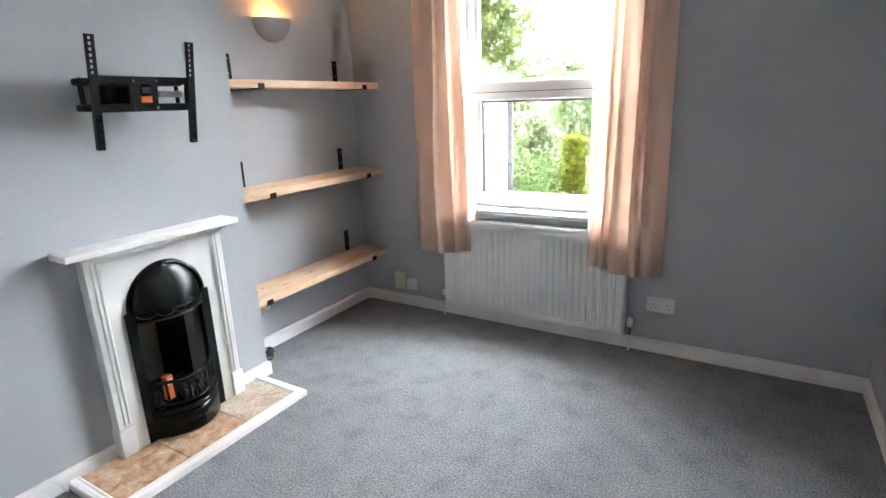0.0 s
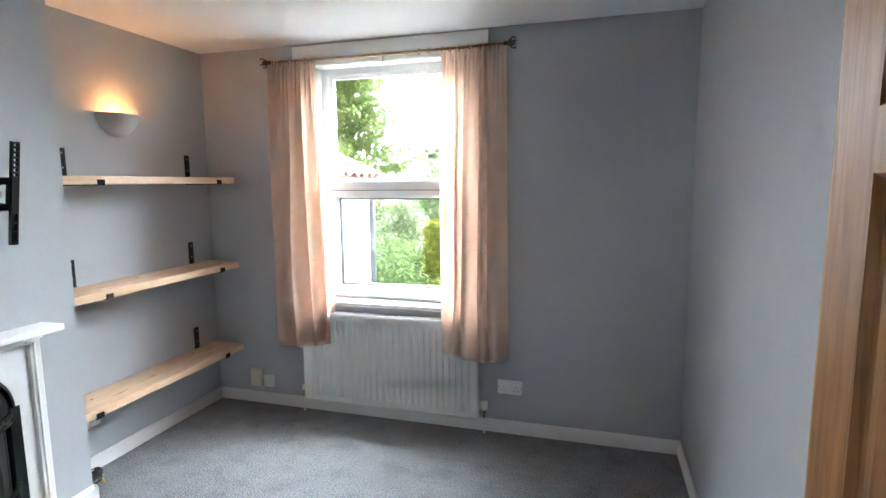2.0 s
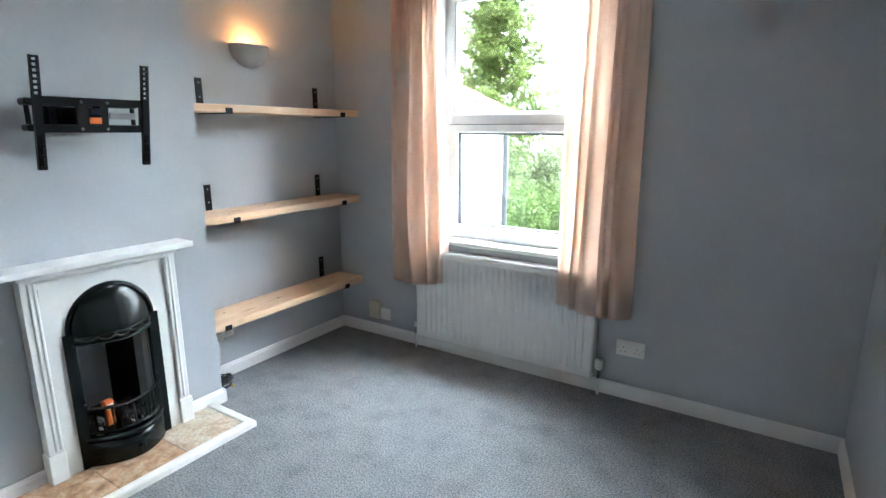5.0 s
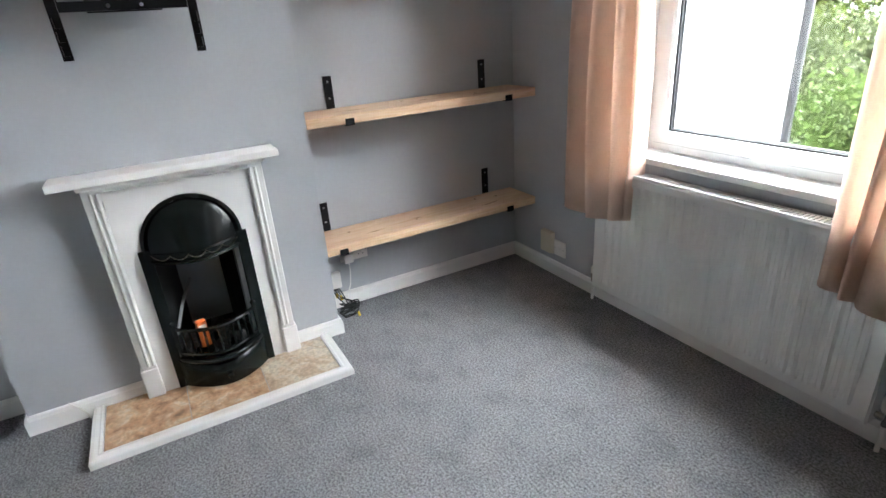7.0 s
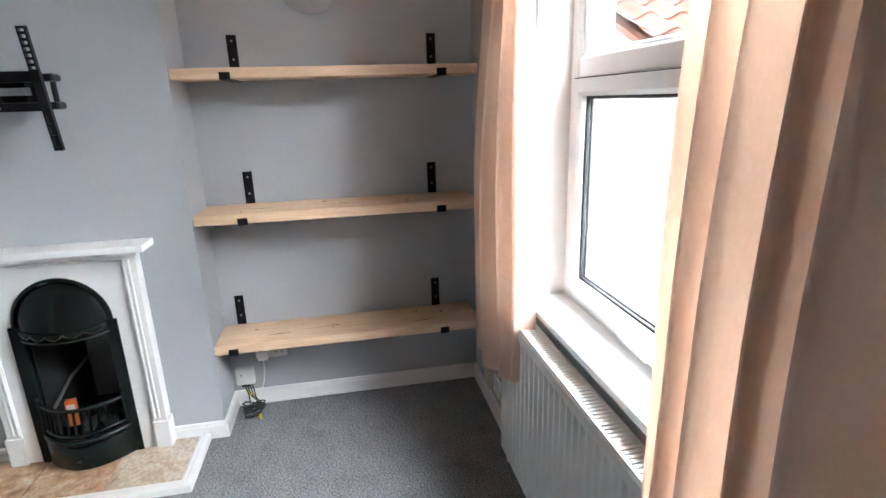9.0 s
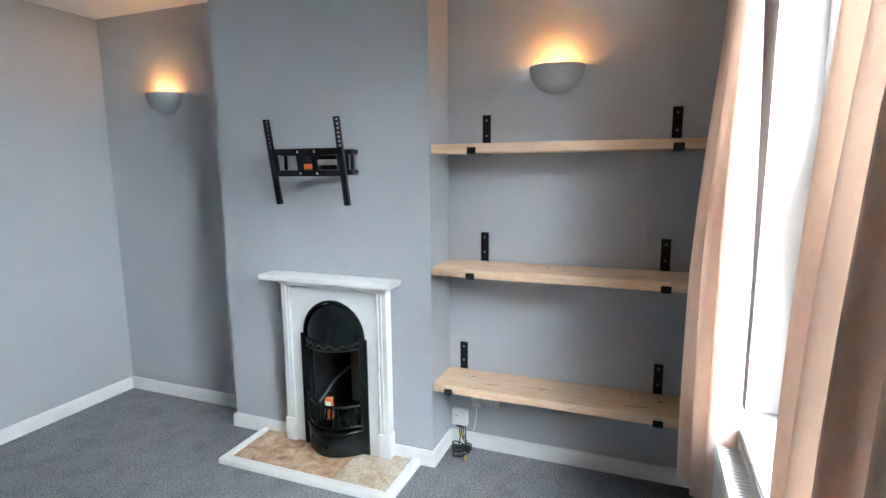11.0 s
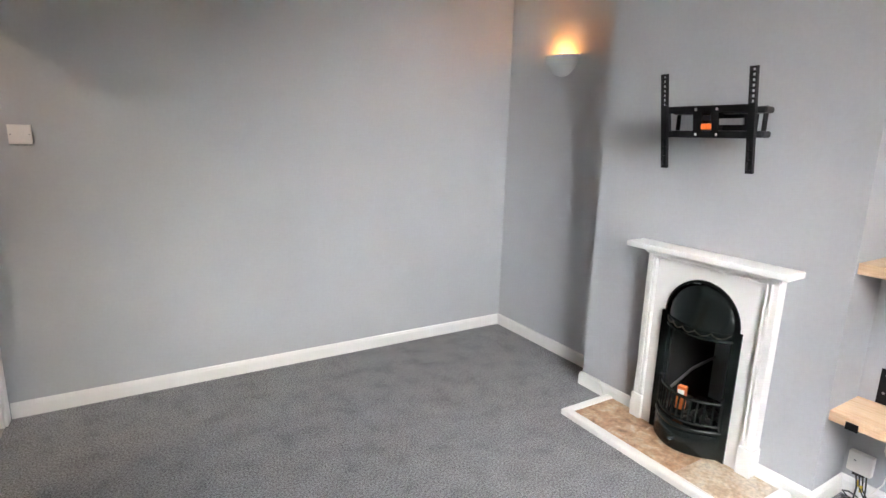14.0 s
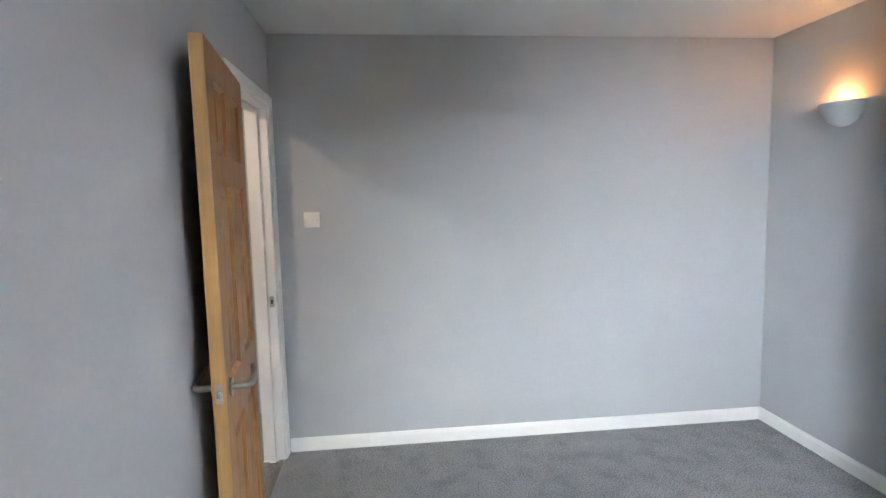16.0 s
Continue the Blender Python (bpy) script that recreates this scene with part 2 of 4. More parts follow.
def mesh_of(name, bm, material, smooth=0.0):
    bmesh.ops.recalc_face_normals(bm, faces=bm.faces[:])
    me = bpy.data.meshes.new(name)
    bm.to_mesh(me)
    bm.free()
    for m in material if isinstance(material, (list, tuple)) else (material,):
        me.materials.append(m)
    if smooth:
        me.shade_smooth()
        me.set_sharp_from_angle(angle=radians(smooth))
    return me


def part(name, bm, material, parent, label="", smooth=0.0, loc=None, rot=(0, 0, 0)):
    ob = new(name, mesh_of(name, bm, material, smooth))
    ob.parent = parent
    if loc is not None:
        ob.matrix_basis = pose(*loc, *rot)
    return tagged(ob, label)


def solid(name, bm, material, label, category, group="", kind="", smooth=0.0, loc=(0, 0, 0)):
    """A thing that is one mesh."""
    ob = new(name, mesh_of(name, bm, material, smooth))
    ob.location = loc
    return tagged(ob, label, category, group, kind)


def box(bm, x0, x1, y0, y1, z0, z1, bevel=0.0, seg=2, m=None):
    r = bmesh.ops.create_cube(bm, size=1.0)
    vs = r["verts"]
    for v in vs:
        v.co = Vector((x0 + (v.co.x + 0.5) * (x1 - x0), y0 + (v.co.y + 0.5) * (y1 - y0), z0 + (v.co.z + 0.5) * (z1 - z0)))
    if bevel:
        es = list({e for v in vs for e in v.link_edges})
        out = bmesh.ops.bevel(bm, geom=es, offset=bevel, segments=seg, affect="EDGES", profile=0.5)
        vs = list({v for f in out["faces"] for v in f.verts})
    if m is not None:
        bmesh.ops.transform(bm, matrix=m, verts=vs)
    return bm


def B(*a, **k):
    return box(bmesh.new(), *a, **k)


def tube(bm, pts, r, seg=10, cap=True):
    """A round bar along a line of points."""
    rings = []
    pts = [Vector(p) for p in pts]
    up = Vector((0.13, 0.2, 0.97)).normalized()
    for i, p in enumerate(pts):
        d = (pts[min(i + 1, len(pts) - 1)] - pts[max(i - 1, 0)]).normalized()
        a = d.cross(up)
        if a.length < 0.05:
            a = d.cross(Vector((1, 0, 0)))
        a.normalize()
        b = d.cross(a)
        rr = r[i] if isinstance(r, (list, tuple)) else r
        rings.append([bm.verts.new(p + rr * (math.cos(2 * math.pi * k / seg) * a + math.sin(2 * math.pi * k / seg) * b)) for k in range(seg)])
    for i in range(len(rings) - 1):
        for k in range(seg):
            bm.faces.new((rings[i][k], rings[i][(k + 1) % seg], rings[i + 1][(k + 1) % seg], rings[i + 1][k]))
    if cap:
        bm.faces.new(rings[0])
        bm.faces.new(rings[-1])
    return bm


def T(pts, r, seg=10):
    return tube(bmesh.new(), pts, r, seg)


def prism(bm, outline, axis, a, b):
    """An outline of (u, v) points drawn out along an axis from a to b."""
    def put(u, v, w):
        return {"x": (w, u, v), "y": (u, w, v), "z": (u, v, w)}[axis]
    p = [bm.verts.new(put(u, v, a)) for u, v in outline]
    q = [bm.verts.new(put(u, v, b)) for u, v in outline]
    n = len(outline)
    bm.faces.new(p)
    bm.faces.new(q)
    for i in range(n):
        bm.faces.new((p[i], p[(i + 1) % n], q[(i + 1) % n], q[i]))
    return bm


def with_hole(bm, axis, a, b, u0, u1, v0, v1, hu0, hu1, hv0, hv1):
    """A slab across an axis, from a to b, with a rectangular hole."""
    def slab(p0, p1, q0, q1):
        if p1 - p0 > 1e-6 and q1 - q0 > 1e-6:
            if axis == "y":
                box(bm, p0, p1, a, b, q0, q1)
            else:
                box(bm, a, b, p0, p1, q0, q1)
    slab(u0, hu0, v0, v1)
    slab(hu1, u1, v0, v1)
    slab(hu0, hu1, v0, hv0)
    slab(hu0, hu1, hv1, v1)
    return bm


# ---- the room's shell ----
W, D, H = 3.045, 3.505, 2.38
FA = 0.065                      # the front alcove is a little shallower
BX, BY0, BY1 = 0.25, 1.065, 2.283  # chimney breast
WX0, WX1, WZ0, WZ1 = 0.83, 1.81, 0.735, 2.25  # window opening
DY0, DY1, DZ = 0.085, 0.800, 1.985  # doorway

solid("floor", B(-0.02, W + 0.001, -0.02, D + 0.02, -0.06, 0.0), CARPET, "grey mottled cut-pile carpet fitted wall to wall", "floor", kind="structure")
solid("ceiling", B(-0.1, W + 0.12, -0.12, D + 0.25, H, H + 0.12), CEIL, "flat white painted ceiling", "ceiling", kind="structure")
solid("wall_north", with_hole(bmesh.new(), "y", D, D + 0.25, -0.12, W + 0.12, -0.06, H, WX0, WX1, WZ0, WZ1), WALL, "grey-blue painted window wall", "wall", kind="structure")
solid("wall_south", B(-0.12, W + 0.12, -0.12, 0.0, -0.06, H), WALL, "plain grey-blue painted wall beside the doorway", "wall", kind="structure")
bm = B(-0.12, 0.0, 0.0, D, -0.06, H)
box(bm, -0.001, FA, 0.0, BY0, -0.06, H)
solid("wall_west", bm, WALL, "grey-blue painted alcove wall behind the chimney breast", "wall", kind="structure")
solid("wall_east", with_hole(bmesh.new(), "x", W, W + 0.11, 0.0, D, -0.06, H, DY0, DY1, -0.06, DZ), WALL, "grey-blue painted wall with the doorway", "wall", kind="structure")
# chimney breast with the recess for the fire
bm = bmesh.new()
FY0, FY1, FZ = 1.585, 1.905, 0.62
prism(bm, [(BY0, -0.06), (BY0, H), (BY1, H), (BY1, -0.06), (FY1, -0.06), (FY1, FZ), (FY0, FZ), (FY0, -0.06)], "x", 0.002, BX)
solid("chimney_breast", bm, WALL, "grey-blue painted chimney breast projecting from the wall", "wall", kind="structure")

# hall behind the doorway
solid("hall_floor", B(W + 0.001, W + 1.3, -0.6, 1.6, -0.06, -0.004), CARPET, "grey carpet of the hall beyond the doorway", "floor", kind="structure")
solid("hall_ceiling", B(W + 0.11, W + 1.3, -0.6, 1.6, H, H + 0.1), CEIL, "white hall ceiling", "ceiling", kind="structure")
bm = B(W + 1.3, W + 1.4, -0.7, 1.7, -0.06, H)
box(bm, W + 0.11, W + 1.3, -0.7, -0.6, -0.06, H)
box(bm, W + 0.11, W + 1.3, 1.6, 1.7, -0.06, H)
box(bm, W + 0.02, W + 0.11, -0.7, -0.12, -0.06, H)
solid("wall_hall", bm, WALL, "plain painted hall walls closing the space beyond the door", "wall", kind="structure")

hall = new("hall_lamp", bpy.data.lights.new("hall_lamp", "AREA"))
hall.data.shape, hall.data.size, hall.data.energy, hall.data.color = "DISK", 0.22, HALL, (1.0, 0.80, 0.60)
hall.location = (W + 0.72, 0.95, H - 0.06)

# skirting boards: a bevelled profile run along each stretch
SK_H, SK_T = 0.078, 0.016


def skirting(x0, y0, x1, y1, nx, ny):
    """From one floor corner to another; (nx, ny) points into the room."""
    bm = bmesh.new()
    prof = [(0, 0.0), (SK_T, 0.0), (SK_T, SK_H - 0.018), (SK_T - 0.003, SK_H - 0.012), (SK_T - 0.005, SK_H - 0.004), (SK_T - 0.009, SK_H), (0, SK_H)]
    ends = []
    for x, y in ((x0, y0), (x1, y1)):
        ends.append([bm.verts.new((x + nx * d, y + ny * d, z)) for d, z in prof])
    n = len(prof)
    bm.faces.new(ends[0])
    bm.faces.new(ends[1])
    for i in range(n):
        bm.faces.new((ends[0][i], ends[0][(i + 1) % n], ends[1][(i + 1) % n], ends[1][i]))
    solid("baseboard", bm, WHITE, "white gloss-painted skirting board along the wall", "skirting board", kind="structure")


skirting(0.0, D, W, D, 0, -1)
skirting(W, DY1 + 0.062, W, D - SK_T, -1, 0)
skirting(FA + SK_T, 0, W - 0.02, 0, 0, 1)
skirting(FA, 0, FA, BY0 - 0.0, 1, 0)
skirting(FA + SK_T, BY0, BX + SK_T, BY0, 0, -1)
skirting(BX, BY0, BX, 1.458, 1, 0)
skirting(BX, 2.078, BX, BY1, 1, 0)
skirting(SK_T, BY1, BX + SK_T, BY1, 0, 1)
skirting(0, BY1, 0, D - SK_T, 1, 0)

# ---- window ----
win = thing("window_1", (0, 0, 0), "white uPVC window with fixed upper light and opening lower sash", "window", kind="structure")
GY = 3.635


def rect_frame(x0, x1, z0, z1, wl, wr, wb, wt, y0, y1, bev=0.006):
    bm = bmesh.new()
    outer = [(x0, z0), (x1, z0), (x1, z1), (x0, z1)]
    inner = [(x0 + wl, z0 + wb), (x1 - wr, z0 + wb), (x1 - wr, z1 - wt), (x0 + wl, z1 - wt)]
    front = [(x0 + wl - bev * 2, z0 + wb - bev * 2), (x1 - wr + bev * 2, z0 + wb - bev * 2), (x1 - wr + bev * 2, z1 - wt + bev * 2), (x0 + wl - bev * 2, z1 - wt + bev * 2)]
    rings = [[bm.verts.new((x, y, z)) for x, z in ring] for ring, y in ((outer, y1), (outer, y0), (front, y0), (inner, y0 + bev * 1.5), (inner, y1))]
    for a, b in zip(rings, rings[1:] + rings[:1]):
        for i in range(4):
            bm.faces.new((a[i], a[(i + 1) % 4], b[(i + 1) % 4], b[i]))
    return bm


part("window_frame", rect_frame(WX0, WX1, 0.763, WZ1, 0.058, 0.058, 0.045, 0.055, GY - 0.02, GY + 0.05), UPVC, win)
part("transom", B(WX0 + 0.058, WX1 - 0.058, GY - 0.019, GY + 0.05, 1.472, 1.535, bevel=0.006), UPVC, win)
sash = part("sash", rect_frame(0.872, 1.768, 0.797, 1.472, 0.056, 0.056, 0.050, 0.050, GY - 0.034, GY + 0.03), UPVC, win, "opening white lower sash")
part("pane", B(0.92, 1.72, GY, GY + 0.02, 0.840, 1.428), GLASS, sash)
part("gasket", rect_frame(0.9275, 1.7125, 0.8465, 1.4225, 0.0075, 0.0075, 0.0075, 0.0075, GY - 0.010, GY - 0.001, 0.001), GASKET_AND_SHADE, sash, "black rubber glazing gasket")
part("spacer_bar", rect_frame(0.9275, 1.7125, 0.8465, 1.4225, 0.011, 0.011, 0.011, 0.011, GY + 0.005, GY + 0.016, 0.001), GREYSTEEL, sash, "grey spacer bar between the panes")
part("bead", rect_frame(WX0 + 0.056, WX1 - 0.056, 1.533, 2.197, 0.02, 0.02, 0.016, 0.016, GY - 0.006, GY + 0.03, 0.003), UPVC, win)
part("pane", B(0.90, 1.74, GY + 0.008, GY + 0.022, 1.545, 2.185), GLASS, win)
# Dark strip standing in for the shadow gap round the sash
part("weather_seal", rect_frame(0.8685, 1.7715, 0.7935, 1.4755, 0.006, 0.006, 0.006, 0.006, GY - 0.024, GY - 0.015, 0.001), GASKET_AND_SHADE, win, "dark strip standing in for the shadow gap round the sash")
bm = B(1.275, 1.309, GY - 0.046, GY - 0.034, 0.806, 0.832, bevel=0.005)
tube(bm, [(1.292, GY - 0.046, 0.822), (1.292, GY - 0.064, 0.822), (1.312, GY - 0.070, 0.820), (1.36, GY - 0.068, 0.813), (1.42, GY - 0.064, 0.806)], [0.009, 0.0095, 0.0095, 0.008, 0.0055], 10)
part("window_handle", bm, UPVC, sash, "white lever handle", smooth=40)
for ob in win.children_recursive:
    if ob.name.startswith("pane"):
        ob.visible_shadow = False
# white plastered reveal, board over the window, sill
bm = B(WX0 - 0.002, WX0 + 0.006, D - 0.002, GY - 0.02, 0.763, WZ1)
box(bm, WX1 - 0.006, WX1 + 0.002, D - 0.002, GY - 0.02, 0.763, WZ1)
box(bm, WX0 + 0.006, WX1 - 0.006, D - 0.002, GY - 0.02, WZ1 - 0.008, WZ1)
solid("trim_reveal", bm, WHITE, "white painted window reveal", "window reveal", kind="structure")
solid("trim_lintel_board", B(0.70, 1.95, D - 0.014, D + 0.01, 2.246, H - 0.012, bevel=0.003), WHITE, "white painted board over the window", "lintel board", kind="structure")
sill = thing("window_sill", (1.32, D, 0.735), "white gloss-painted window board above the radiator", "window sill", kind="structure")
bm = B(-0.53, 0.53, -0.034, 0.0, 0.0, 0.027, bevel=0.006, seg=3)
box(bm, -0.488, 0.488, -0.002, GY - D + 0.01, 0.001, 0.0265)
part("board", bm, WHITE, sill, smooth=40)

# ---- doorway lining and oak door ----
bm = B(W - 0.004, W + 0.114, DY0, DY0 + 0.022, -0.01, DZ)
box(bm, W - 0.004, W + 0.114, DY1 - 0.022, DY1, -0.01, DZ)
box(bm, W - 0.004, W + 0.114, DY0 + 0.022, DY1 - 0.022, DZ - 0.022, DZ)
box(bm, W + 0.046, W + 0.08, DY0 + 0.022, DY0 + 0.035, -0.01, DZ - 0.022)
box(bm, W + 0.046, W + 0.08, DY1 - 0.035, DY1 - 0.022, -0.01, DZ - 0.022)
box(bm, W + 0.046, W + 0.08, DY0 + 0.035, DY1 - 0.035, DZ - 0.035, DZ - 0.022)
solid("trim_door_lining", bm, WHITE, "white painted door lining with stop", "door frame", kind="structure")
bm = B(W - 0.018, W, DY0 - 0.066, DY0 + 0.006, 0.0, DZ + 0.05, bevel=0.005)
box(bm, W - 0.018, W, DY1 - 0.006, DY1 + 0.062, 0.0, DZ + 0.05, bevel=0.005)
box(bm, W - 0.0185, W, DY0 + 0.006, DY1 - 0.006, DZ - 0.008, DZ + 0.05, bevel=0.005)
solid("trim_architrave", bm, WHITE, "white painted architrave round the doorway", "architrave", kind="structure")
strike = thing("strike_plate", (W + 0.022, DY0 + 0.022, 0.918), "brushed nickel strike plate on the door lining", "strike plate")
part("plate", B(-0.013, 0.013, 0.0, 0.002, -0.03, 0.03, bevel=0.0008), NICKEL, strike)
# No real recess: a dark patch gives the latch hole its shade
part("latch_hole", B(-0.006, 0.006, 0.002, 0.0026, -0.012, 0.012), GASKET_AND_SHADE, strike)
solid("threshold_strip", B(W - 0.002, W + 0.03, DY0 + 0.022, DY1 - 0.022, -0.004, 0.006, bevel=0.002), NICKEL, "metal carpet threshold strip in the doorway", "threshold strip", kind="structure")

DWID, DTH, DHT = 0.668, 0.040, 1.940
door = thing("door_1", (W - 0.012, DY1 - 0.01, 0.008), "open six-panel oak door folded back towards the wall", "door", kind="structure", rz=DOOR_TURN)
# built closed along +y from the hinge; the room face looks to -x


def door_leaf():
    xs0, xs1 = -DTH, 0.0
    st, mid = 0.10, 0.095
    rails = [(0.0, 0.19), (0.735, 0.90), (1.52, 1.61), (DHT - 0.105, DHT)]
    cols = [(0, st), (DWID / 2 - mid / 2, DWID / 2 + mid / 2), (DWID - st, DWID)]
    bm = bmesh.new()
    for a, b in (cols[0], cols[2]):
        box(bm, xs0, xs1, a, b, 0, DHT)
    for z0, z1 in rails:
        box(bm, xs0, xs1, st, DWID - st, z0, z1)
    for (z0, z1), (z2, z3) in zip(rails, rails[1:]):
        box(bm, xs0, xs1, *cols[1], z1, z2)
    holes = []
    for (z0, z1), (z2, z3) in zip(rails, rails[1:]):
        for (a, b), (c, d) in zip(cols, cols[1:]):
            holes.append((b, c, z1, z2))
    return bm, holes


bm, holes = door_leaf()
leaf = part("leaf", bm, OAK, door)
for y0, y1, z0, z1 in holes:
    bm = bmesh.new()
    for s, face in ((-1, -DTH), (1, 0.0)):
        rings = []
        for inset, depth in ((0, 0.0), (0.010, 0.012), (0.022, 0.012), (0.050, 0.004)):
            x = face - s * (depth + 0.0005)
            rings.append([bm.verts.new((x, y, z)) for y, z in ((y0 + inset, z0 + inset), (y1 - inset, z0 + inset), (y1 - inset, z1 - inset), (y0 + inset, z1 - inset))])
        for a, b in zip(rings, rings[1:]):
            for i in range(4):
                bm.faces.new((a[i], a[(i + 1) % 4], b[(i + 1) % 4], b[i]))
        bm.faces.new(rings[-1])
    part("panel", bm, OAK, door, "raised and fielded oak panel")
part("lipping", B(-DTH, 0.0, DWID, DWID + 0.006, 0, DHT, bevel=0.001), OAKEDGE, door, "pale oak edge lipping")
HZ = 0.892
for s, face in ((-1, -DTH), (1, 0.0)):
    y = DWID - 0.055
    rose = part("rose", T([(face, y, HZ), (face + s * 0.009, y, HZ)], 0.029, 24), NICKEL, door, "round brushed nickel rose", smooth=40)
    part("lever", T([(face + s * 0.008, y, HZ), (face + s * 0.050, y, HZ), (face + s * 0.062, y - 0.014, HZ + 0.001), (face + s * 0.064, y - 0.07, HZ + 0.002), (face + s * 0.060, y - 0.110, HZ + 0.006), (face + s * 0.054, y - 0.124, HZ + 0.020), (face + s * 0.054, y - 0.128, HZ + 0.030)], [0.0105, 0.0105, 0.0115, 0.0105, 0.010, 0.0085, 0.006], 12), NICKEL, rose, "curved brushed nickel lever", smooth=50)
bm = B(-DTH / 2 - 0.011, -DTH / 2 + 0.011, DWID + 0.006, DWID + 0.008, HZ - 0.03, HZ + 0.03, bevel=0.0008)
latch = part("latch_plate", bm, NICKEL, door, "brushed nickel latch plate")
part("latch_bolt", B(-DTH / 2 - 0.006, -DTH / 2 + 0.006, DWID + 0.008, DWID + 0.017, HZ - 0.011, HZ + 0.011, bevel=0.003), CHROME, latch)
for z in (0.2, 1.0, 1.75):
    part("hinge", T([(0.004, -0.004, z - 0.045), (0.004, -0.004, z + 0.045)], 0.006, 10), NICKEL, door, "steel butt hinge", smooth=40)

# ---- radiator ----
RX0, RX1, RZ0, RZ1, RY = 0.735, 1.905, 0.095, 0.690, 3.418
rad = thing("radiator", ((RX0 + RX1) / 2, D, RZ0), "white panel radiator with ribbed front and top grille", "radiator")
hw, hh, yf = (RX1 - RX0) / 2, RZ1 - RZ0, RY - D
bm = bmesh.new()
rib = 0.040
n = int((2 * hw - 0.05) / rib)
start = -n * rib / 2
levels = [(0.0, 0.0, 0.006), (0.012, 0.0, 0.0), (0.045, 0.0, 0.0), (0.065, 1.0, 0.0), (hh - 0.06, 1.0, 0.0), (hh - 0.04, 0.0, 0.0), (hh - 0.010, 0.0, 0.0), (hh, 0.0, 0.006)]
us = [(-hw, 0.0), (-hw + 0.004, 0.0)]
for i in range(n):
    u = start + i * rib
    us += [(u + 0.006, 0.0), (u + 0.014, 1.0), (u + 0.026, 1.0), (u + 0.034, 0.0)]
us += [(hw - 0.004, 0.0), (hw, 0.0)]
rows = []
for z, amp, back in levels:
    rows.append([bm.verts.new((u, yf + back + (0.006 if k in (0, len(us) - 1) else 0.0) + 0.009 * amp * (1 - s) * (1 if 1 < k < len(us) - 2 else 0), z)) for k, (u, s) in enumerate(us)])
for a, b in zip(rows, rows[1:]):
    for k in range(len(us) - 1):
        bm.faces.new((a[k], a[k + 1], b[k + 1], b[k]))
part("front_panel", bm, ENAMEL, rad, "ribbed white steel front", smooth=25)
part("back_panel", B(-hw + 0.01, hw - 0.01, -0.03, -0.018, 0.0, hh - 0.012), ENAMEL, rad)
for s in (-1, 1):
    part("side_cover", B(s * hw - (0.003 if s < 0 else 0), s * hw + (0.003 if s > 0 else 0), yf + 0.006, -0.018, 0.01, hh + 0.002, bevel=0.001), ENAMEL, rad)
bm = B(-hw, hw, yf + 0.003, yf + 0.010, hh - 0.004, hh + 0.003)
box(bm, -hw, hw, -0.026, -0.018, hh - 0.004, hh + 0.003)
m = 78
for i in range(m):
    u = -hw + 0.006 + (2 * hw - 0.012) * (i + 0.5) / m
    box(bm, u - 0.0042, u + 0.0042, yf + 0.010, -0.026, hh - 0.002, hh + 0.002)
part("top_grille", bm, ENAMEL, rad, "slotted white top grille")
bm = bmesh.new()
for i in range(46):
    u = -hw + 0.03 + (2 * hw - 0.06) * i / 45
    box(bm, u - 0.0006, u + 0.0006, yf + 0.016, -0.032, 0.04, hh - 0.02)
part("convector_fins", bm, ENAMEL, rad)


def valve(u, thermo):
    grp = part("valve_body", T([(u, -0.045, 0.005), (u, -0.045, 0.055)], 0.011, 12), CHROME if thermo else NICKEL, rad, "metal valve body", smooth=40)
    part("valve_tail", T([(u, -0.045, 0.032), (u - math.copysign(0.032, u), -0.045, 0.032)], 0.010, 12), NICKEL, grp, smooth=40)
    part("pipe", T([(u, -0.045, 0.005), (u, -0.045, -RZ0 - 0.003)], 0.0075, 10), WHITE, grp, "white painted pipe", smooth=40)
    if thermo:
        part("valve_head", T([(u, -0.045, 0.052), (u, -0.045, 0.058), (u, -0.045, 0.064), (u, -0.045, 0.098), (u, -0.045, 0.110), (u, -0.045, 0.114)], [0.012, 0.019, 0.0215, 0.0225, 0.018, 0.008], 20), PLASTIC, grp, "white thermostatic head", smooth=40)
    else:
        part("valve_cap", T([(u, -0.045, 0.05), (u, -0.045, 0.078), (u, -0.045, 0.086)], [0.013, 0.012, 0.008], 14), PLASTIC, grp, "white lockshield cap", smooth=40)


valve(hw + 0.033, True)
valve(-hw - 0.033, False)

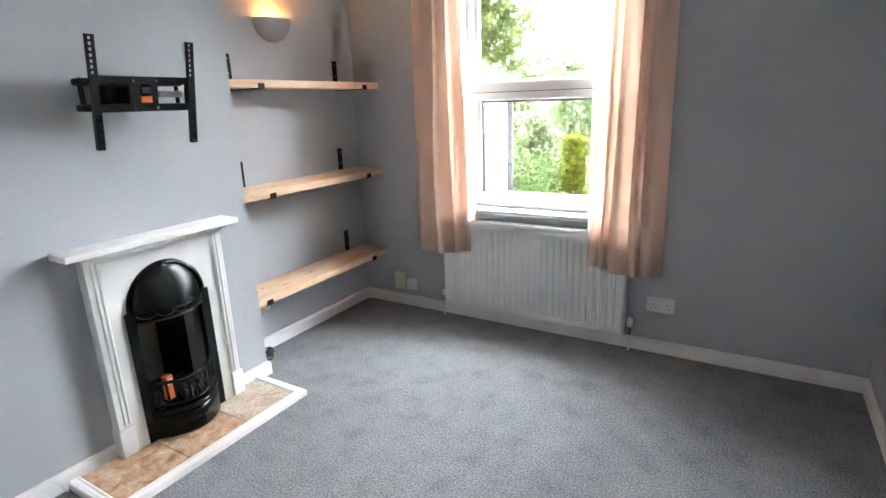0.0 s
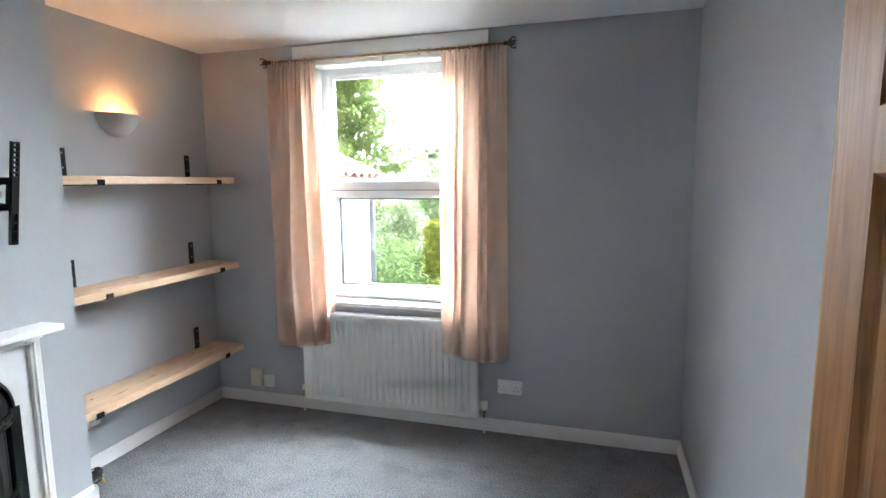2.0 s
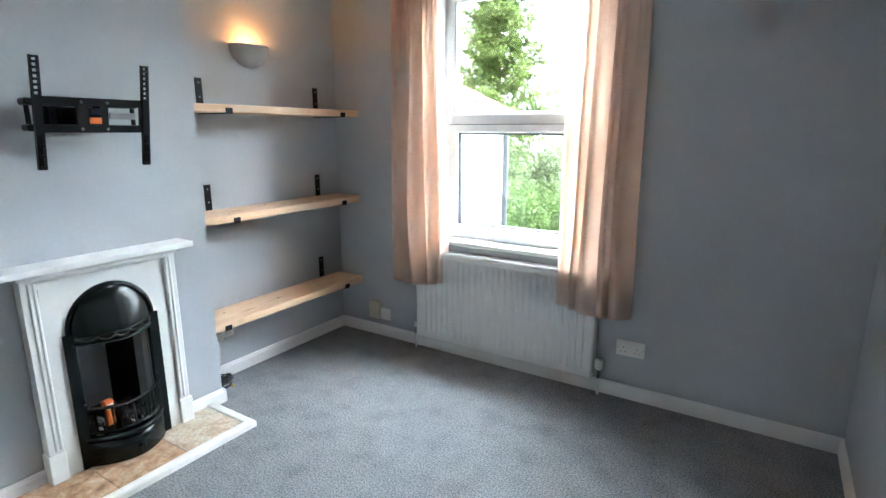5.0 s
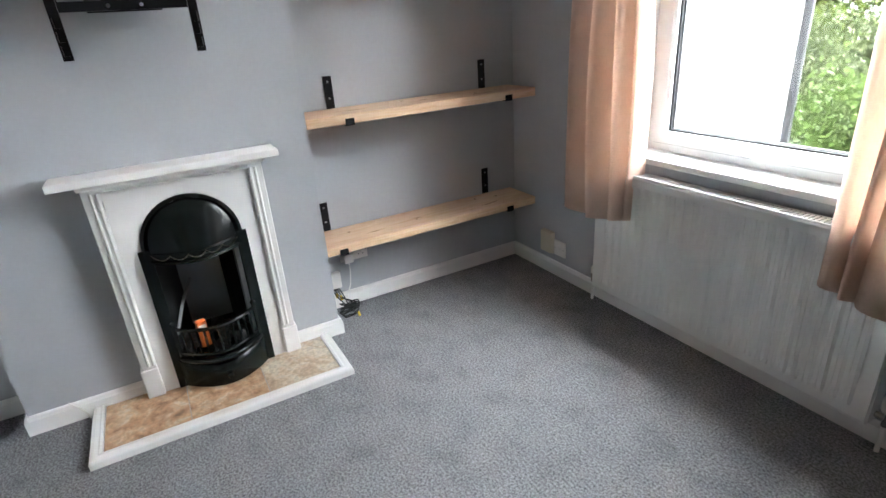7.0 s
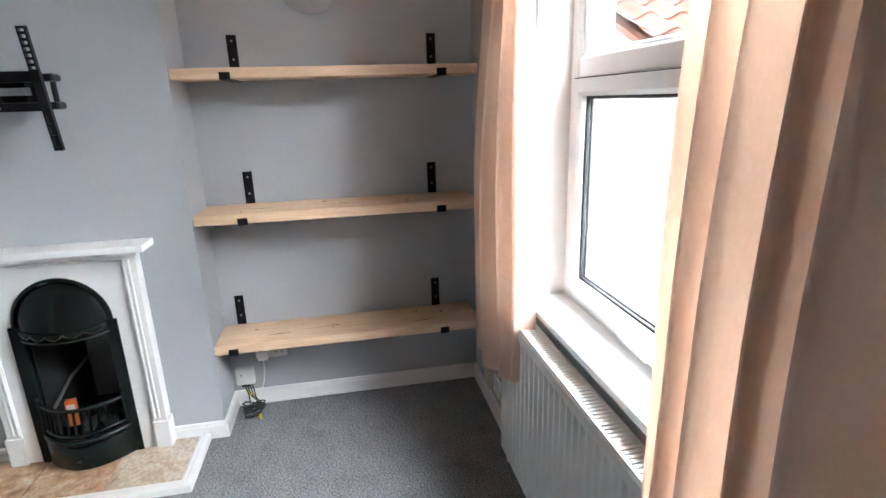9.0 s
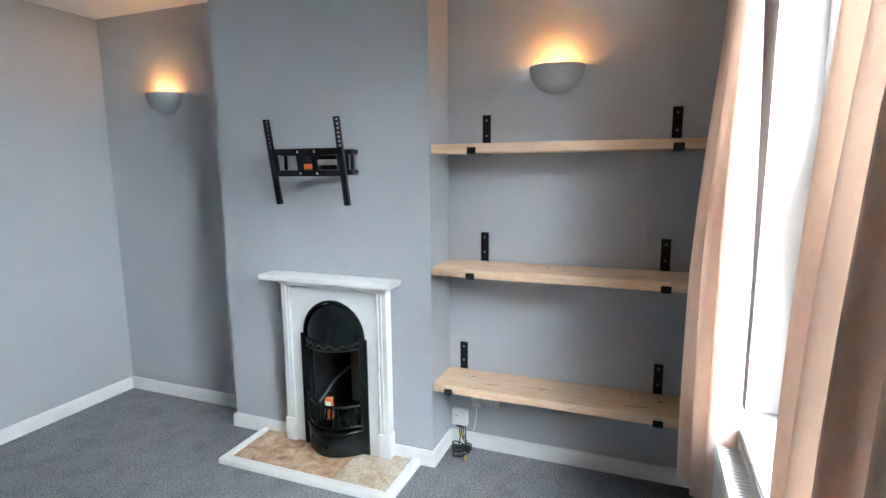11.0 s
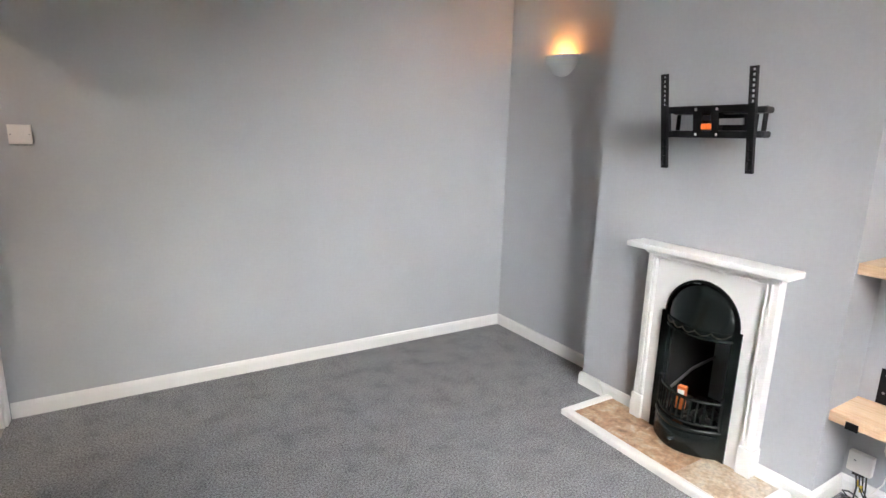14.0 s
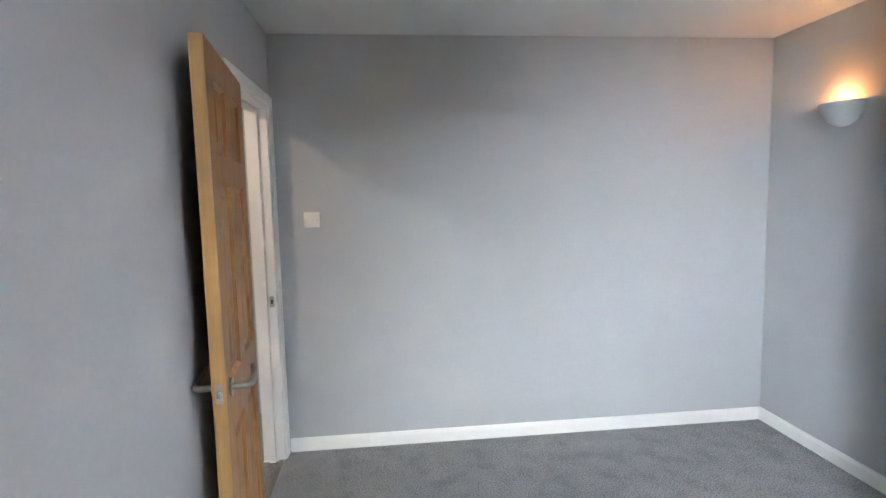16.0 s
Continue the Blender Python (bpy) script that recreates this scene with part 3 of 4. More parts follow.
# ---- curtain rail and curtains ----
RYC, RZC = 3.440, 2.272
rail = thing("curtain_rail", (1.315, RYC, RZC), "thin aged-brass curtain rail with ornate finials", "curtain rail")
part("rod", T([(-0.74 + 1.48 * i / 12, 0, -0.006 * math.sin(math.pi * i / 12)) for i in range(13)], 0.0075, 12), BRASS, rail, smooth=40)
for s in (-1, 1):
    bm = T([(s * 0.735, 0, 0), (s * 0.745, 0, 0), (s * 0.752, 0, 0), (s * 0.762, 0, 0), (s * 0.775, 0, 0), (s * 0.79, 0, 0), (s * 0.797, 0, 0)], [0.009, 0.014, 0.009, 0.013, 0.019, 0.013, 0.004], 14)
    for k in range(4):
        a = k * math.pi / 2 + 0.6
        tube(bm, [(s * 0.762, 0.012 * math.cos(a), 0.012 * math.sin(a)), (s * 0.78, 0.028 * math.cos(a), 0.028 * math.sin(a)), (s * 0.795, 0.030 * math.cos(a), 0.030 * math.sin(a)), (s * 0.80, 0.02 * math.cos(a), 0.02 * math.sin(a))], [0.004, 0.004, 0.0045, 0.003], 6)
    part("finial", bm, BRONZE, rail, "scrolled metal finial", smooth=50)
    br = part("bracket", T([(s * 0.66, D - RYC, 0.0), (s * 0.66, 0.01, 0.0), (s * 0.66, 0, -0.006)], 0.006, 8), BRASS, rail, smooth=40)
    part("bracket_plate", T([(s * 0.66, D - RYC, 0.0), (s * 0.66, D - RYC - 0.006, 0.0)], 0.02, 16), BRASS, br, smooth=40)
part("hook", T([(0.02, 0.0, -0.008), (0.02, 0.0, -0.03), (0.02, -0.004, -0.045), (0.023, -0.008, -0.05)], 0.0035, 6), BRASS, rail)
part("centre_support", T([(0.02, D - RYC - 0.014, 0.0), (0.02, 0.006, 0.0)], 0.005, 8), BRASS, rail)


def ring(x):
    bm = bmesh.new()
    pts = [(0.002 * math.sin(k), 0.017 * math.cos(2 * math.pi * k / 16), -0.008 + 0.017 * math.sin(2 * math.pi * k / 16)) for k in range(17)]
    tube(bm, pts, 0.0022, 6, cap=False)
    ob = part("curtain_ring", bm, BRASS, rail, "small brass curtain ring", smooth=60)
    ob.location = (x - 1.315, 0, 0)


for x in (0.60, 0.655, 0.71, 0.765, 0.82, 0.875, 1.56, 1.62, 1.70, 1.74, 1.80, 1.86, 1.92, 1.98, 2.02):
    ring(x)


def curtain(x0, x1, top, widths, seed, flare, hem, yc, depth0, depth1, wall_end, label):
    """A lined curtain: a gathered heading, then broad uneven folds that deepen towards the hem.
    widths: the folds' shares of the width; wall_end: 0 or 1, the edge that turns back to the wall."""
    rng = random.Random(seed)
    tot = sum(widths)
    edges = [0.0]
    for w_ in widths:
        edges.append(edges[-1] + w_ / tot)
    depth = [rng.uniform(0.75, 1.15) * (0.6 + 0.4 * w_ / max(widths)) for w_ in widths]
    crest = [rng.uniform(0.95, 1.6) for _ in widths]
    lean = [rng.uniform(-0.5, 0.5) for _ in widths]
    nu, nv = 150, 64
    cx = (x0 + x1) / 2
    cen = thing("curtain", (cx, yc, hem), label, "curtain", group="pair of curtains at the window")
    bm = bmesh.new()
    grid = []
    for j in range(nv + 1):
        v = j / nv
        drop = 1 - v
        ease = min(1.0, drop * 1.5)
        ease = ease * ease * (3 - 2 * ease)
        row = []
        for i in range(nu + 1):
            u = i / nu
            us = min(1.0, max(0.0, u + 0.030 * math.sin(2.6 * drop + 9 * u + seed) * u * (1 - u) * 4 * drop))
            k = max(q for q in range(len(widths)) if edges[q] <= us + 1e-9)
            f = (us - edges[k]) / (edges[k + 1] - edges[k])
            # rounded crests, tighter valleys
            d = depth[k] * max(0.0, math.sin(math.pi * f)) ** crest[k]
            amp = depth0 + (depth1 - depth0) * ease
            head = max(0.0, 1 - drop / 0.055)
            head = head * head * (3 - 2 * head)
            crinkle = math.sin(u * 2 * math.pi * 15 + seed) + 0.5 * math.sin(u * 2 * math.pi * 34 + 2 * seed)
            y = -amp * d * (1 - 0.7 * head) - 0.0075 * crinkle * math.exp(-drop / 0.10)
            y += 0.006 * math.sin(9 * u + 4.0 * drop + seed) * drop + 0.0015 * math.sin(23 * u - 9 * drop)
            back = u if wall_end == 1 else 1 - u
            y -= 0.042 * ease * (1 - back ** 4)
            y += 0.060 * ease * (1 - back) ** 5
            x = x0 + (x1 - x0) * u + flare(u) * ease
            x += 0.020 * lean[k] * math.sin(math.pi * f) * ease + 0.006 * math.sin(8 * drop + 5 * u + seed) * drop
            lift = 0.014 * math.sin(4.0 * u + seed) + 0.016 * d
            z = hem + lift * drop + (top - hem) * v + 0.010 * head * crinkle
            row.append(bm.verts.new((x - cx, y, z - hem)))
        grid.append(row)
    for a, c in zip(grid, grid[1:]):
        for i in range(nu):
            bm.faces.new((a[i], a[i + 1], c[i + 1], c[i]))
    cloth = part("cloth", bm, [CURTAIN, LINING], cen, smooth=180)
    so = cloth.modifiers.new("thickness", "SOLIDIFY")
    so.thickness, so.offset, so.material_offset = 0.003, 1.0, 1
    return cen


curtain(0.545, 0.884, 2.268, (2.0, 1.2, 1.1, 0.5), 3, lambda u: -0.015 * (1 - u) + 0.062 * u, 0.478, 3.452, 0.030, 0.085, 0, "beige velour curtain drawn aside beside the alcove shelves")
curtain(1.690, 2.062, 2.270, (1.1, 0.7, 1.3, 0.6, 1.5), 8, lambda u: -0.020 * (1 - u) + 0.016 * u, 0.478, 3.452, 0.030, 0.066, 1, "beige velour curtain drawn aside over the radiator end")

# ---- alcove shelves and their brackets ----
SHX, SHY0, SHY1 = 0.240, 2.286, 3.466


def knot(bm, x, y, z, r):
    tube(bm, [(x, y, z), (x, y, z + 0.0006)], r, 10)


for zt, th, seed in ((1.565, 0.040, 1), (1.002, 0.042, 2), (0.428, 0.042, 3)):
    rng = random.Random(seed)
    sh = thing("shelf_board", (0.001, SHY0, zt - th), "thick pine shelf board resting on black brackets", "shelf", group="pine shelves in the alcove")
    bm = B(0.004, SHX, 0.0, SHY1 - SHY0, 0.0, th, bevel=0.003)
    part("board", bm, PINE, sh)
    for y in (0.13, 0.47, 0.86, 0.97):
        bm = bmesh.new()
        knot(bm, 0.06 + 0.14 * rng.random(), y + 0.05 * rng.random(), th, 0.005 + 0.006 * rng.random())
        part("knot", bm, KNOT, sh, "dark pine knot")
    for y, x, ln, turn in ((0.22, 0.13, 0.10, 4), (0.50, 0.10, 0.045, -14), (0.84, 0.15, 0.13, 9)):
        bm = prism(bmesh.new(), [(-0.0035, 0.0), (0.0, -ln / 2), (0.004, 0.0), (0.001, ln / 2)], "z", 0.0, 0.0006)
        part("grain_streak", bm, KNOT, sh, "dark resin streak", loc=(x + 0.04 * rng.random(), y + 0.1 * rng.random(), th), rot=(0, 0, turn))


def shelf_bracket(y, zt, th):
    z0 = zt - th
    br = thing("shelf_bracket", (0.0, y, z0), "black flat-steel shelf bracket screwed to the wall", "shelf bracket", group="shelf brackets")
    w = 0.020
    part("wall_strap", B(0.0, 0.005, -w, w, -0.005, th + 0.142, bevel=0.001), BLACK, br)
    part("support_bar", B(0.005, SHX + 0.006, -w, w, -0.0055, -0.0005, bevel=0.001), BLACK, br)
    part("front_lip", B(SHX + 0.0015, SHX + 0.0065, -w, w, -0.005, 0.024, bevel=0.001), BLACK, br)
    for dz in (0.045, 0.118):
        part("screw", T([(0.004, 0, th + dz), (0.0065, 0, th + dz), (0.0075, 0, th + dz)], [0.005, 0.005, 0.003], 10), GREYSTEEL, br)


for y, zt, th in ((2.480, 1.565, 0.040), (3.316, 1.565, 0.040), (2.473, 1.002, 0.042), (3.299, 1.002, 0.042), (2.363, 0.428, 0.042), (3.297, 0.428, 0.042)):
    shelf_bracket(y, zt, th)


# ---- plaster uplighters ----
def uplighter(x, y, z, energy):
    up = thing("wall_light", (x, y, z), "grey painted plaster half-bowl uplighter, lit warm", "wall light", group="pair of plaster uplighters")
    bm = bmesh.new()
    a, dp, hh = 0.123, 0.105, 0.122
    def ringpts(s, inset):
        pts = []
        r = math.sqrt(max(0.0, 1 - s * s))
        for k in range(25):
            t = -math.pi / 2 + math.pi * k / 24
            pts.append(((dp - inset) * r * math.cos(t), (a - inset) * r * math.sin(t), -s * (hh - inset)))
        return pts
    outer = [[bm.verts.new(p) for p in ringpts(i / 11 * 0.985, 0.0)] for i in range(12)]
    inner = [[bm.verts.new(p) for p in ringpts(i / 11 * 0.97, 0.009)] for i in range(12)]
    for g in (outer, inner):
        for p, q in zip(g, g[1:]):
            for k in range(24):
                bm.faces.new((p[k], p[k + 1], q[k + 1], q[k]))
    for k in range(24):
        bm.faces.new((outer[0][k], outer[0][k + 1], inner[0][k + 1], inner[0][k]))
    bm.faces.new(outer[-1])
    part("bowl", bm, PLASTER, up, smooth=50)
    part("backplate", B(0.0, 0.004, -0.10, 0.10, -0.09, -0.012, bevel=0.001), PLASTER, up)
    bm = T([(0.05, 0, -0.088), (0.05, 0, -0.06)], 0.014, 14)
    part("lamp_holder", bm, PLASTIC, up, smooth=40)
    bm = T([(0.05, 0, -0.06), (0.05, 0, -0.05), (0.05, 0, -0.035), (0.05, 0, -0.022), (0.05, 0, -0.014)], [0.012, 0.02, 0.024, 0.018, 0.004], 14)
    part("bulb", bm, BULB, up, "glowing warm bulb", smooth=60)
    lamp = new("uplighter_lamp", bpy.data.lights.new("uplighter_lamp", "POINT"))
    lamp.data.energy, lamp.data.shadow_soft_size, lamp.data.color = energy, 0.03, (1.0, 0.37, 0.09)
    lamp.location = (x + 0.060, y, z + 0.002)


uplighter(0.0, 2.808, 1.906, UPLIGHT)
uplighter(FA, 0.525, 1.908, UPLIGHT * 0.8)

# ---- television wall bracket ----
tv = thing("tv_wall_bracket", (BX, 1.755, 1.49), "black steel television wall bracket tilted forward, no screen", "tv bracket")
part("wall_plate", B(0.0, 0.006, -0.11, 0.11, -0.06, 0.06, bevel=0.002), BLACK, tv)
tilt = Matrix.Translation((0.175, 0, 0.0)) @ Matrix.Rotation(radians(9.8), 4, "Y")
for s in (-1, 1):
    for z in (-0.046, 0.046):
        # folded double arms: rounded flat bars stacked behind the head plate
        part("folding_arm", B(0.060, 0.125, s * 0.010 if s > 0 else -0.200, 0.200 if s > 0 else -0.010, z - 0.013, z + 0.013, bevel=0.010, seg=3), BLACK, tv)
    part("pivot_pin", T([(0.095, s * 0.185, -0.056), (0.095, s * 0.185, 0.056)], 0.009, 12), BLACK, tv, smooth=40)
    part("pivot_cap", T([(0.095, s * 0.185, 0.056), (0.095, s * 0.185, 0.061)], 0.007, 12), CHROME, tv, "bright pivot bolt cap")
    part("hinge_plate", B(0.006, 0.070, s * 0.075 - 0.008, s * 0.075 + 0.008, -0.05, 0.05, bevel=0.002), BLACK, tv)
    part("link_plate", B(0.120, 0.172, s * 0.028 - 0.006, s * 0.028 + 0.006, -0.045, 0.045, bevel=0.002), BLACK, tv)
bm = bmesh.new()
for z0, z1 in ((0.036, 0.064), (-0.064, -0.036)):
    box(bm, -0.008, 0.004, -0.195, 0.195, z0, z1, bevel=0.001, m=tilt)
for y0, y1 in ((-0.195, -0.17), (-0.06, -0.02), (0.02, 0.05), (0.17, 0.195)):
    box(bm, -0.008, 0.004, y0, y1, -0.037, 0.037, m=tilt)
head = part("head_plate", bm, BLACK, tv, "slotted black head plate")
for y in (-0.045, 0.045):
    for z in (0.05, -0.05):
        part("bolt", T([tilt @ Vector((0.004, y, z)), tilt @ Vector((0.008, y, z))], 0.006, 10), CHROME, head, "bright bolt head")
part("spirit_level", B(0.004, 0.010, -0.020, 0.022, -0.030, -0.006, bevel=0.001, m=tilt), ORANGE, head, "orange plastic level block")
part("locking_tab", B(0.003, 0.008, -0.014, 0.018, 0.004, 0.026, bevel=0.001, m=tilt), mat("dark_blue_plastic", (0.006, 0.014, 0.036), 0.35), head, "dark blue plastic locking tab")
part("slide_bar", B(-0.004, 0.006, 0.055, 0.15, -0.012, 0.012, bevel=0.001, m=tilt), GREYSTEEL, head, "dull steel slide bar")
for s in (-1, 1):
    y = s * 0.187
    bm = bmesh.new()
    # an upright channel with a column of holes: rails, and bridges between the holes
    for dy in (-0.0135, 0.0085):
        box(bm, 0.004, 0.020, y + dy, y + dy + 0.005, -0.195, 0.200, m=tilt)
    box(bm, 0.017, 0.020, y - 0.009, y + 0.009, -0.195, -0.182, m=tilt)
    for z0, z1 in ((-0.15, -0.142), (-0.112, -0.104), (-0.074, 0.07), (0.200 - 0.008, 0.200)):
        box(bm, 0.017, 0.020, y - 0.009, y + 0.009, z0, z1, m=tilt)
    for k in range(6):
        box(bm, 0.017, 0.020, y - 0.009, y + 0.009, 0.080 + k * 0.019, 0.089 + k * 0.019, m=tilt)
    box(bm, 0.004, 0.007, y - 0.009, y + 0.009, -0.195, 0.07, m=tilt)
    part("screen_arm", bm, BLACK, tv, "upright perforated steel arm")

# ---- fireplace ----
fp = thing("fireplace_surround", (BX, 1.768, 0.022), "white painted timber fireplace surround with mantel shelf", "fireplace surround")
PW = 0.303
OW, OS, OT = 0.193, 0.606, 0.790   # insert: half width, shoulder height, arch top
arch_r = 0.180


def arch(hw_, spring, top, nseg=24, wide=None, shoulder=None):
    """An arched outline in (y, z): straight sides, a step in at the shoulder, a rounded head."""
    pts = [(-hw_, 0.0)] if wide is None else [(-wide, 0.0), (-wide, shoulder), (-hw_, shoulder)]
    for k in range(nseg + 1):
        t = math.pi - math.pi * k / nseg
        pts.append((hw_ * math.cos(t), spring + (top - spring) * math.sin(t)))
    pts += [(hw_, 0.0)] if wide is None else [(hw_, shoulder), (wide, shoulder), (wide, 0.0)]
    return pts


def arch_panel(bm, outer_hw, outer_top, inner, x0, x1):
    """A panel with an arched hole, between two depths."""
    n = len(inner)
    fr, bk, fo, bo = [], [], [], []
    for i, (y, z) in enumerate(inner):
        if i == 0 or i == n - 1:
            oy, oz = math.copysign(outer_hw, y), 0.0
        else:
            a = i / (n - 1)
            if abs(y) / outer_hw > abs(z - 0.4) / (outer_top - 0.4) or z < 0.45:
                oy, oz = math.copysign(outer_hw, y), z
            else:
                k = (outer_top - 0.4) / (z - 0.4)
                oy, oz = max(-outer_hw, min(outer_hw, y * k)), outer_top
        fr.append(bm.verts.new((x1, y, z)))
        bk.append(bm.verts.new((x0, y, z)))
        fo.append(bm.verts.new((x1, oy, oz)))
        bo.append(bm.verts.new((x0, oy, oz)))
    for i in range(n - 1):
        for q in ((fr[i], fr[i + 1], fo[i + 1], fo[i]), (fr[i], fr[i + 1], bk[i + 1], bk[i])):
            try:
                bm.faces.new(q)
            except ValueError:
                pass
    bmesh.ops.remove_doubles(bm, verts=bm.verts[:], dist=1e-5)
    return bm


bm = arch_panel(bmesh.new(), 0.250, 0.862, arch(arch_r, OS, OT), 0.0, 0.050)
# fill the corners of the head beside the fan
for s in (-1, 1):
    box(bm, 0.001, 0.0495, min(s * 0.11, s * 0.250), max(s * 0.11, s * 0.250), 0.815, 0.862)
part("face_board", bm, WHITE, fp, "flat white board with arched opening")
for s in (-1, 1):
    a, b = sorted((s * 0.248, s * PW))
    part("pilaster", B(0.0, 0.056, a, b, 0.0, 0.862, bevel=0.003), WHITE, fp)
    part("bead_moulding", T([(0.056, s * 0.257, 0.14), (0.056, s * 0.257, 0.845)], 0.006, 10), WHITE, fp, smooth=50)
    part("bead_moulding", T([(0.056, s * 0.275, 0.14), (0.056, s * 0.275, 0.845)], 0.006, 10), WHITE, fp, smooth=50)
    a, b = sorted((s * 0.247, s * 0.310))
    part("plinth_block", B(0.0, 0.066, a, b, 0.0, 0.125, bevel=0.004), WHITE, fp)
part("head_bead", T([(0.056, -0.257, 0.845), (0.056, 0.257, 0.845)], 0.005, 10), WHITE, fp, smooth=50)
bm = bmesh.new()
prism(bm, [(0.0, 0.858), (0.060, 0.858), (0.064, 0.866), (0.074, 0.872), (0.082, 0.884), (0.0, 0.884)], "y", -0.312, 0.312)
# bed moulding runs along y: outline is given in (x, z)
part("bed_moulding", bm, WHITE, fp)
part("mantel_shelf", B(0.0, 0.126, -0.384, 0.362, 0.884, 0.911, bevel=0.004, seg=3), WHITE, fp, "white mantel shelf", smooth=35)

ins = thing("fireplace_insert", (BX, 1.768, 0.022), "black cast-iron arched fireplace insert with bowed grate", "fireplace insert")
# arched cast frame
outl = arch(arch_r - 0.001, OS, OT - 0.001)
inn = arch(arch_r - 0.013, OS, OT - 0.014)
bm = bmesh.new()
ro = [[bm.verts.new((x, y, z)) for y, z in o] for o, x in ((outl, 0.0), (outl, 0.055), (inn, 0.060), (inn, -0.01))]
for a, b in zip(ro, ro[1:]):
    for i in range(len(outl) - 1):
        bm.faces.new((a[i], a[i + 1], b[i + 1], b[i]))
part("arched_frame", bm, IRON, ins, smooth=35)
for s in (-1, 1):
    a, b = sorted((s * (arch_r - 0.03), s * OW))
    part("side_plate", B(0.051, 0.060, a, b, 0.0, 0.606, bevel=0.002), IRON, ins)
# hood: a dome swelling out of the arch
bm = bmesh.new()
rows = []
hb = 0.555
for j in range(15):
    v = j / 14
    row = []
    z = hb + (OT - 0.014 - hb) * v
    zz = max(0.0, z - OS)
    half = (arch_r - 0.013) * math.sqrt(max(0.0, 1 - (zz / (OT - 0.014 - OS)) ** 2)) if zz > 0 else arch_r - 0.013
    for k in range(21):
        t = -1 + 2 * k / 20
        bulge = 0.012 + 0.085 * (1 - v) ** 0.7 * math.cos(t * math.pi / 2) ** 0.8
        row.append(bm.verts.new((bulge + 0.034, half * t, z)))
    rows.append(row)
for a, b in zip(rows, rows[1:]):
    for k in range(20):
        bm.faces.new((a[k], a[k + 1], b[k + 1], b[k]))
hood = part("hood", bm, IRON, ins, "domed polished black hood", smooth=60)
so = hood.modifiers.new("thickness", "SOLIDIFY")
so.thickness = 0.006
lip = [(0.054 + 0.085 * math.cos(t * math.pi / 2) ** 0.8, 0.160 * t, hb) for t in [-1 + 2 * k / 24 for k in range(25)]]
part("hood_lip", T(lip, 0.0065, 8), IRON, hood, smooth=60)
bm = bmesh.new()
for c in (-0.76, -0.38, 0.0, 0.38, 0.76):
    for k in range(13):
        t = c - 0.19 + 0.38 * k / 12
        w = (k / 12) * 2 - 1
        p = (0.057 + 0.083 * math.cos(t * math.pi / 2) ** 0.8, 0.160 * t, hb + 0.013 + 0.017 * w * w)
        r = bmesh.ops.create_icosphere(bm, subdivisions=1, radius=0.0028)
        bmesh.ops.translate(bm, verts=r["verts"], vec=p)
part("swag_ornament", bm, BRONZE, hood, "beaded swag relief in dark bronze", smooth=60)
rim = [(0.054 + 0.079 * math.cos(t * math.pi / 2) ** 0.8, 0.158 * t, hb + 0.034) for t in [-1 + 2 * k / 24 for k in range(25)]]
part("hood_rim", T(rim, 0.0032, 8), IRON, hood, smooth=60)
# fire box behind
bm = bmesh.new()
box(bm, -0.27, -0.262, -0.16, 0.16, 0.0, 0.66)
for s in (-1, 1):
    y0, y1 = s * 0.159, s * 0.085
    prism(bm, [(0.0, y0), (-0.262, y1), (-0.262, y1 + s * 0.03), (0.0, y0 + s * 0.004)], "z", 0.0, 0.66)
box(bm, -0.262, 0.0, -0.16, 0.16, -0.01, 0.002)
box(bm, -0.262, 0.0, -0.16, 0.16, 0.60, 0.61)
part("fire_back", bm, SOOT, ins, "sooty splayed fire back")
# Pale grey bars stand in for the light on the left cheek panel
bm = bmesh.new()
tube(bm, [(-0.10, -0.10, 0.30), (-0.02, -0.15, 0.20)], 0.007, 8)
tube(bm, [(-0.20, -0.05, 0.36), (-0.10, -0.10, 0.30)], 0.007, 8)
part("cheek_rib", bm, GREYSTEEL, ins, "grey bars standing in for the lit cheek panel")


def bow(z, out, hw_=0.155, n=24):
    return [(0.050 + out * math.cos(t * math.pi / 2) ** 0.85, hw_ * t, z) for t in [-1 + 2 * k / n for k in range(n + 1)]]


part("grate_top_bar", T(bow(0.262, 0.085), 0.008, 8), IRON, ins, smooth=60)
part("grate_bottom_bar", T(bow(0.155, 0.098), 0.008, 8), IRON, ins, smooth=60)
part("grate_rim", T(bow(0.128, 0.108, 0.162), 0.013, 8), IRON, ins, smooth=60)
top, low = bow(0.262, 0.085, n=12), bow(0.155, 0.098, n=12)
for k in range(1, 12):
    part("grate_bar", T([low[k], top[k]], 0.0052, 8), IRON, ins, smooth=60)
for s in (-1, 1):
    part("grate_post", T([(0.058, s * 0.155, 0.10), (0.058, s * 0.155, 0.275), (0.058, s * 0.155, 0.29), (0.058, s * 0.155, 0.30)], [0.009, 0.009, 0.013, 0.004], 10), IRON, ins, smooth=60)
bm = bmesh.new()
rows = []
for z, o in ((0.004, 0.105), (0.03, 0.112), (0.075, 0.112), (0.098, 0.105), (0.110, 0.090)):
    rows.append([bm.verts.new(p) for p in bow(z, o, 0.174)])
for a, b in zip(rows, rows[1:]):
    for i in range(24):
        bm.faces.new((a[i], a[i + 1], b[i + 1], b[i]))
bm.faces.new(rows[-1])
ash = part("ash_cover", bm, IRON, ins, "bowed black ash-pit cover", smooth=40)
